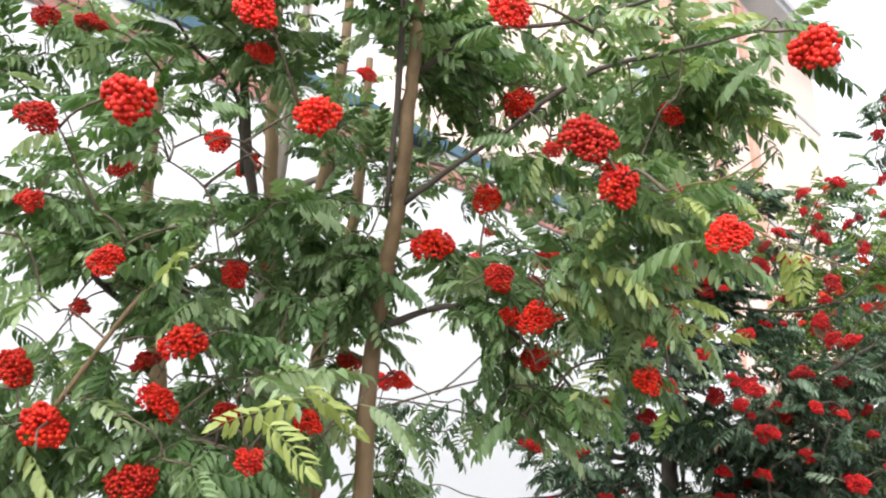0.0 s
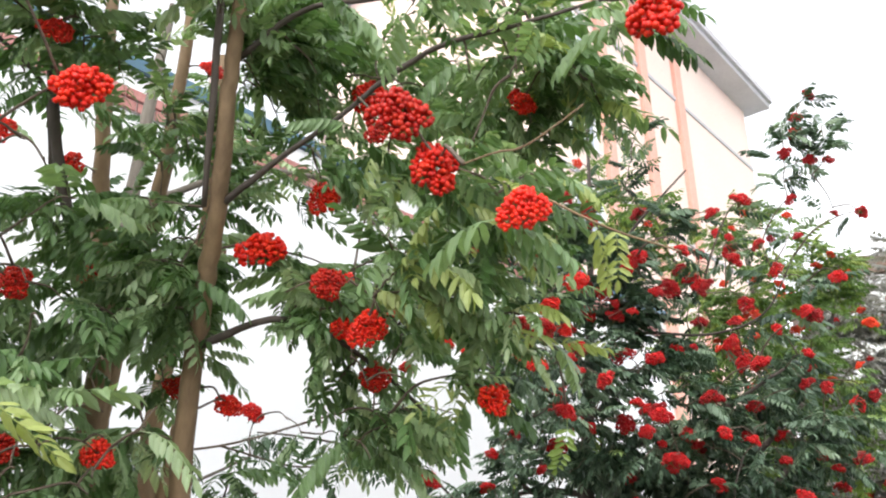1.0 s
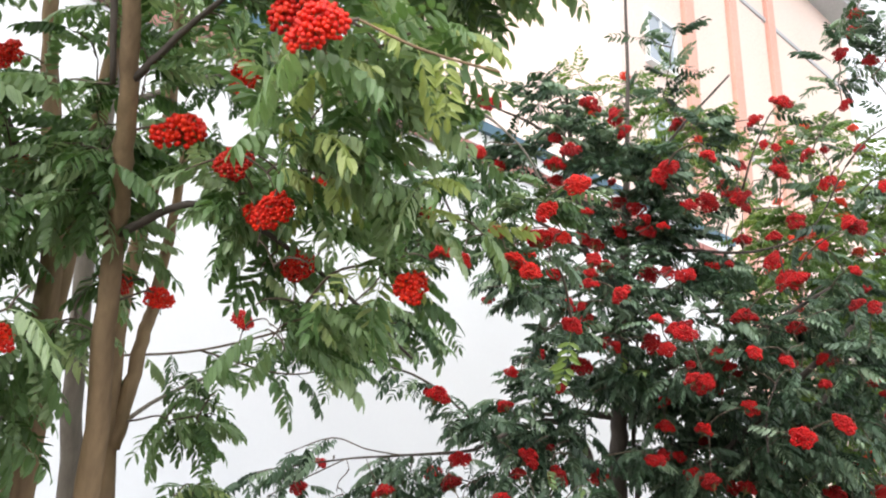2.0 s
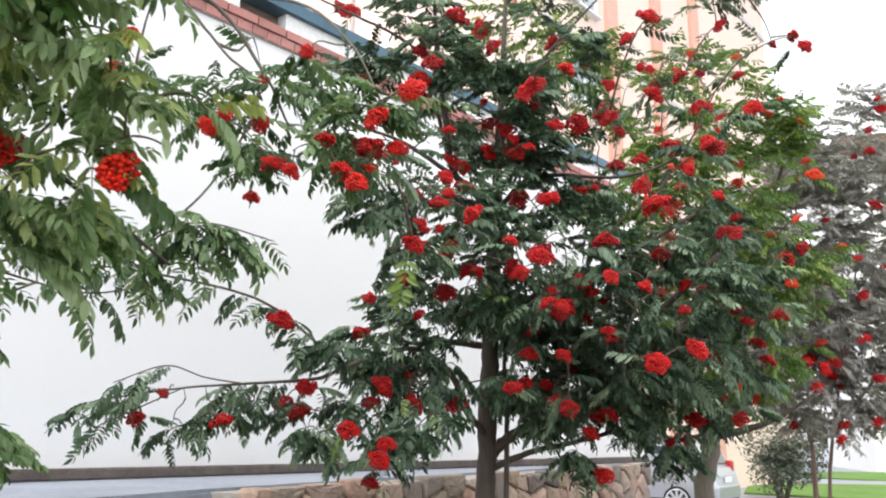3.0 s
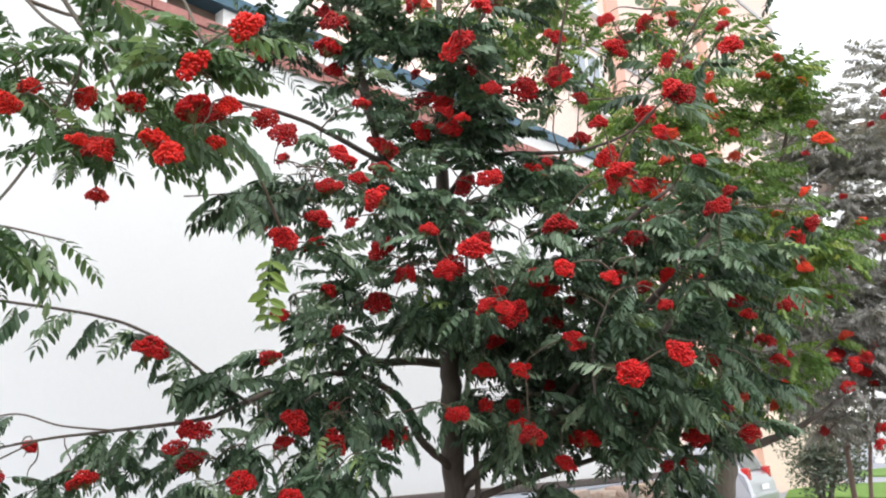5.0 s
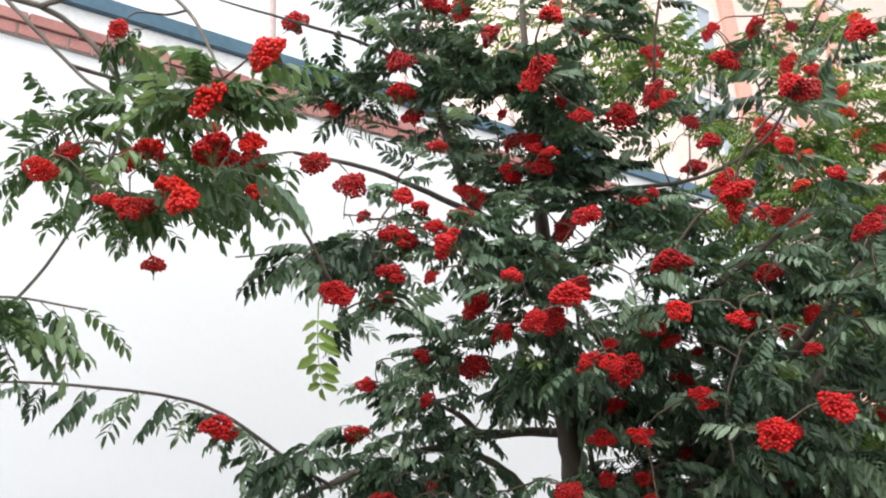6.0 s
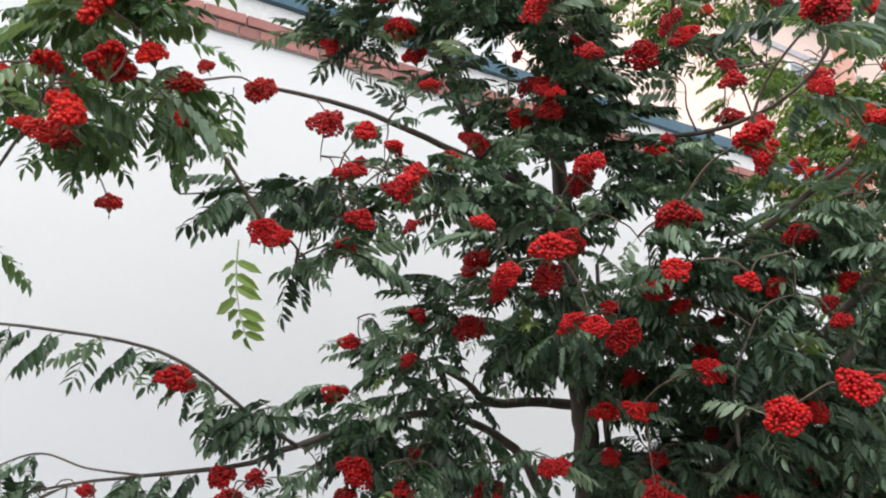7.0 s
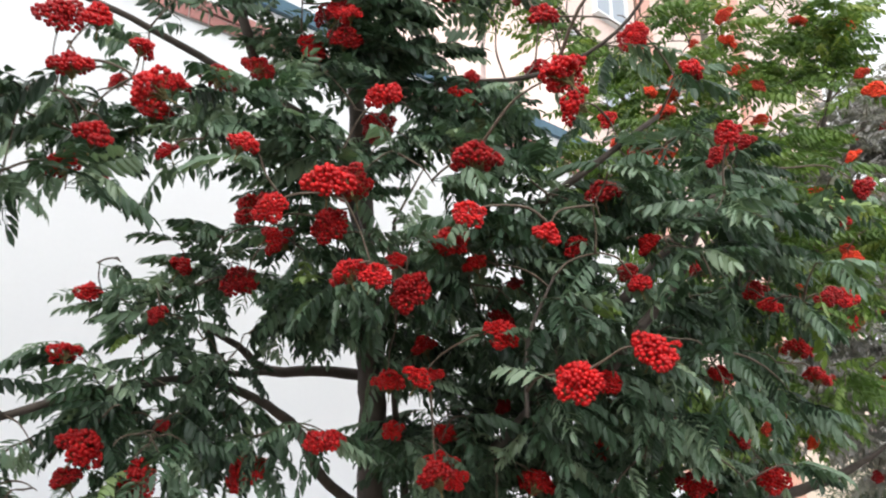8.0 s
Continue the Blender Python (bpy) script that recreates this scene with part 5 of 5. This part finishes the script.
N_BERRIES = [
    (1.0, 3.31, 2.46), (0.87, 3.58, 2.57),
    (0.40, 3.54, 2.66), (0.72, 3.25, 2.75), (0.88, 3.57, 2.48), (0.89, 3.25, 2.33), (0.41, 3.92, 2.48), (0.94, 3.24, 2.53), (0.58, 3.46, 2.46), (0.49, 3.65, 2.67),
    (0.98, 3.7, 2.6), (0.3, 4.42, 3.19), (1.05, 3.28, 2.64), (-0.1, 3.4, 2.2), (0.56, 3.6, 2.5), (0.78, 3.3, 2.48), (0.66, 3.42, 2.42), (0.84, 3.3, 2.38), (0.36, 3.5, 2.6),
]
N_OPEN = [
    ([(-0.5, 3.1, 2.02, 0.005), (-0.14, 3.15, 2.05, 0.004), (0.2, 3.24, 2.16, 0.004), (0.42, 3.32, 2.22, 0.003), (0.6, 3.39, 2.19, 0.002)], 17),
    ([(-0.14, 3.15, 2.05, 0.004), (0.1, 3.3, 2.0, 0.003), (0.3, 3.4, 2.06, 0.002)], 6),
]
rowan("rowan_tree", "slender rowan tree with a berried branch before the white wall", N_STEMS, N_LIMBS, N_FANS, N_BERRIES,
      (M_LEAF_N, M_FOL_N), M_BERRY_N, M_BARK_G, M_BARK_G, 45, True, 120, 7, 0.9, 0.88, N_OPEN, 0.06, 0.4, 0.8, 0.0, (), 0.65, 6,
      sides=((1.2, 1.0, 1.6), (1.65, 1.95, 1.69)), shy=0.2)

# Yellowing rowan behind, with paler orange berries.
C_STEMS = [[(2.88, 6.8, 0.0, 0.075), (2.88, 6.72, 1.1, 0.066), (2.93, 6.62, 1.6, 0.06), (2.98, 6.6, 2.1, 0.042), (3.0, 6.55, 2.9, 0.035), (2.95, 6.5, 4.2, 0.015)]]
C_LIMBS = [
    [(3.0, 6.58, 2.5, 0.022), (2.7, 6.4, 3.1, 0.016), (2.3, 6.15, 3.75, 0.01), (1.9, 5.95, 4.2, 0.005)],
    [(2.92, 6.64, 1.6, 0.03), (2.8, 6.6, 1.8, 0.028), (2.6, 6.5, 2.2, 0.02), (2.4, 6.3, 2.8, 0.01)],
    [(2.94, 6.63, 1.62, 0.028), (3.2, 6.62, 1.68, 0.024), (3.42, 6.55, 1.78, 0.014), (3.62, 6.48, 1.92, 0.004)],
    [(3.0, 6.58, 2.4, 0.025), (2.8, 6.2, 2.9, 0.018), (2.6, 6.0, 3.4, 0.009)],
    [(3.0, 6.58, 2.6, 0.022), (3.3, 6.3, 3.1, 0.015), (3.5, 6.2, 3.7, 0.007)],
]
C_FANS = [(3.2, 6.1, 3.55, 0.3, 0.3, 0.3, 26), (1.95, 5.95, 4.1, 0.35, 0.3, 0.35, 22), (2.3, 6.1, 3.75, 0.35, 0.3, 0.35, 26), (1.45, 5.9, 4.4, 0.3, 0.3, 0.3, 9), (2.6, 5.85, 3.05, 0.5, 0.35, 0.36, 62), (2.5, 5.75, 3.55, 0.4, 0.3, 0.28, 24), (3.0, 6.0, 2.6, 0.55, 0.4, 0.42, 56), (2.9, 6.0, 3.8, 0.5, 0.4, 0.35, 20), (2.95, 6.2, 2.1, 0.34, 0.4, 0.35, 36), (2.6, 6.4, 2.0, 0.35, 0.3, 0.3, 22), (3.12, 6.2, 2.9, 0.3, 0.4, 0.45, 24)]
C_GAPS = [
    ((2.06, 5.0, 3.06), (2.22, 7.4, 4.43), 0.1),
    ((2.1, 5.0, 2.95), (2.3, 7.4, 4.21), 0.09),
    ((2.17, 5.0, 3.19), (2.45, 7.4, 4.7), 0.1),
    ((2.33, 5.0, 3.18), (2.77, 7.4, 4.67), 0.1),
    ((2.25, 5.0, 3.1), (2.61, 7.4, 4.52), 0.08),
    ((2.38, 5.0, 3.07), (2.86, 7.4, 4.46), 0.07),
    ((2.18, 5.0, 2.74), (2.47, 7.4, 3.8), 0.05),
    ((1.92, 5.0, 3.07), (1.95, 7.4, 4.44), 0.1),
]
C_BERRIES = [
    (2.81, 5.66, 3.54), (2.42, 5.62, 3.43), (2.56, 5.8, 3.01), (2.84, 5.73, 3.46), (2.95, 5.79, 3.28), (2.49, 5.42, 3.01), (2.33, 5.61, 2.99), (2.74, 5.9, 3.56),
    (2.47, 5.57, 3.17), (3.2, 5.6, 2.87), (3.18, 5.7, 2.5), (3.33, 5.7, 3.26), (3.35, 5.65, 3.16), (3.03, 5.9, 2.42), (3.59, 5.9, 2.78), (3.1, 6.0, 1.95),
    (2.6, 5.8, 3.9), (3.0, 5.8, 4.0), (3.4, 5.9, 3.6), (3.5, 6.1, 2.2),
]
rowan("rowan_tree", "yellowing rowan tree with pale orange berry clusters", C_STEMS, C_LIMBS, C_FANS, C_BERRIES,
      (M_LEAF_C, M_FOL_C), M_BERRY_C, M_BARK_G, M_BARK_B, 57, False, 60, 8, 1.05, 0.9, (), 0.06, 0.3, 0.8, 0.12, gaps=C_GAPS)

# Thin rowan by the parking place; the grey of its leaves is painted haze.
D_STEMS = [
    [(4.40, 8.4, 0.0, 0.028), (4.38, 8.42, 1.0, 0.023), (4.33, 8.3, 1.65, 0.018), (4.3, 8.2, 2.4, 0.013), (4.2, 8.0, 3.9, 0.007)],
    [(4.48, 8.45, 0.0, 0.02), (4.49, 8.42, 1.0, 0.017), (4.52, 8.3, 1.65, 0.014), (4.7, 8.2, 2.6, 0.01), (4.8, 8.1, 3.2, 0.006)],
]
D_LIMBS = [[(4.35, 8.3, 1.6, 0.018), (4.1, 8.1, 2.0, 0.014), (3.8, 7.9, 2.5, 0.008)], [(4.52, 8.3, 1.7, 0.016), (4.9, 8.1, 2.2, 0.012), (5.2, 7.9, 2.7, 0.006)]]
D_FANS = [(4.36, 7.8, 3.9, 0.28, 0.3, 0.45, 30), (4.0, 7.7, 2.45, 0.6, 0.4, 0.55, 100), (4.65, 7.8, 2.5, 0.6, 0.4, 0.6, 105), (4.3, 7.7, 1.85, 0.5, 0.3, 0.2, 30), (4.3, 7.8, 3.15, 0.6, 0.5, 0.35, 36), (5.2, 7.8, 2.2, 0.4, 0.4, 0.45, 50), (3.7, 7.5, 2.2, 0.4, 0.35, 0.35, 30), (4.1, 7.8, 3.6, 0.6, 0.5, 0.4, 34), (4.9, 7.9, 3.3, 0.5, 0.4, 0.4, 24), (4.4, 6.9, 4.2, 0.18, 0.1, 0.14, 5), (4.5, 7.6, 3.9, 0.7, 0.5, 0.4, 44), (5.3, 7.8, 3.0, 0.5, 0.4, 0.6, 40), (5.4, 7.8, 3.9, 0.6, 0.4, 0.4, 26), (3.7, 7.4, 3.0, 0.3, 0.3, 0.4, 20)]
D_BERRIES = [
    (3.61, 7.29, 2.22, 1.3), (4.05, 7.3, 2.15, 1.4), (4.0, 7.34, 2.0, 1.2), (4.41, 7.36, 2.39, 1.2), (3.76, 7.22, 2.54, 1.3), (4.23, 7.52, 1.62, 1.0),
    (4.57, 7.52, 2.09, 1.2), (4.56, 7.59, 1.76, 1.2), (4.4, 7.32, 3.02), (4.15, 7.26, 3.32), (4.54, 7.23, 3.43), (4.5, 7.5, 2.75), (4.9, 7.5, 2.9), (5.1, 7.5, 2.5),
    (5.2, 7.5, 2.15), (4.0, 7.4, 3.7), (4.5, 7.4, 3.9), (5.0, 7.5, 3.6), (4.46, 6.86, 4.18), (5.3, 7.5, 3.1), (5.2, 7.4, 3.9), (4.6, 7.3, 4.1),
]
rowan("rowan_tree", "thin two-stemmed rowan tree by the parking place, leaves greyed by painted haze", D_STEMS, D_LIMBS, D_FANS, D_BERRIES,
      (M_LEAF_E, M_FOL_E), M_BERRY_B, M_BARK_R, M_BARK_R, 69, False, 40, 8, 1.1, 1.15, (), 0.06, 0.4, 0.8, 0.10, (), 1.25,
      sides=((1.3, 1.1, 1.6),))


# ---- pieces: cornice bricks, then field stones ----
brick_rng = random.Random(5)


def brick_mesh(size):
    bm = boxed(size, bevel=0.004)
    me = bpy.data.meshes.new("brick")
    bm.to_mesh(me)
    bm.free()
    me.materials.append(M_BRICK)
    return me


HEADER, STRETCHER = brick_mesh((0.120, 0.12, 0.066)), brick_mesh((0.250, 0.12, 0.066))
s = -6.0
while s < WALL_END - 0.1:
    part("brick", HEADER, M_BRICK, building, m=pose(s, 0.03 + brick_rng.uniform(-0.003, 0.003), 4.487, 0, 0, brick_rng.uniform(-0.6, 0.6)))
    s += 0.131
s = -6.0
while s < WALL_END - 0.2:
    part("brick", STRETCHER, M_BRICK, building, m=pose(s, 0.015 + brick_rng.uniform(-0.003, 0.003), 4.563, 0, 0, brick_rng.uniform(-0.4, 0.4)))
    s += 0.261


def clipped(cell, at, way):
    """The part of a convex cell on the near side of the line through at, across way."""
    out = []
    for p, q in zip(cell, cell[1:] + cell[:1]):
        dp, dq = (p - at).dot(way), (q - at).dot(way)
        if dp <= 0:
            out.append(p)
        if (dp < 0) != (dq < 0) and abs(dp - dq) > 1e-9:
            out.append(p + (q - p) * (dp / (dp - dq)))
    return out


def field_stone(rng, cell, joint):
    """One rough stone that fills its cell in the wall face but for the joint, with a bulging worn front."""
    cell = [p.lerp(q, w) for p, q in zip(cell, cell[1:] + cell[:1]) for w in (0.12, 0.88)]
    mid = sum(cell, Vector((0, 0))) / len(cell)
    proud = rng.uniform(0.015, 0.06)
    verts, faces, k = [], [], len(cell)
    rings = ((1 - joint * 1.2, 0.07), (1 - joint, -0.3 * proud), (0.82, -0.8 * proud), (0.45, -proud))
    for share, y in rings:
        for c in cell:
            p = mid + (c - mid) * share * rng.uniform(0.97, 1.01)
            verts.append((p.x, y + rng.uniform(-0.006, 0.006), p.y))
    verts.append((mid.x, -proud * rng.uniform(0.9, 1.15), mid.y))
    for r in range(3):
        for j in range(k):
            faces.append((r * k + j, r * k + (j + 1) % k, (r + 1) * k + (j + 1) % k, (r + 1) * k + j))
    faces += [(3 * k + j, 3 * k + (j + 1) % k, 4 * k) for j in range(k)]
    return mesh_of("stone", verts, faces, M_STONE, False)


stone_rng = random.Random(8)
seeds = []
for row in range(9):
    u = -2.3 + (row % 2) * 0.1
    while u < 3.65:
        seeds.append(Vector((u + stone_rng.uniform(-0.06, 0.06), 0.08 + row * 0.152 + stone_rng.uniform(-0.06, 0.06))))
        u += stone_rng.uniform(0.18, 0.36)
for a in seeds:
    crest = 1.36 + 0.05 * noise.noise(Vector((a.x * 2.3, 0, 0)))
    cell = [Vector(c) for c in ((-2.36, 0.0), (3.66, 0.0), (3.66, crest), (-2.36, crest))]
    for b in seeds:
        if b is not a and (b - a).length < 0.95:
            cell = clipped(cell, (a + b) / 2, b - a)
    if len(cell) > 2:
        part("stone", field_stone(stone_rng, cell, 0.07), M_STONE, stone_wall)
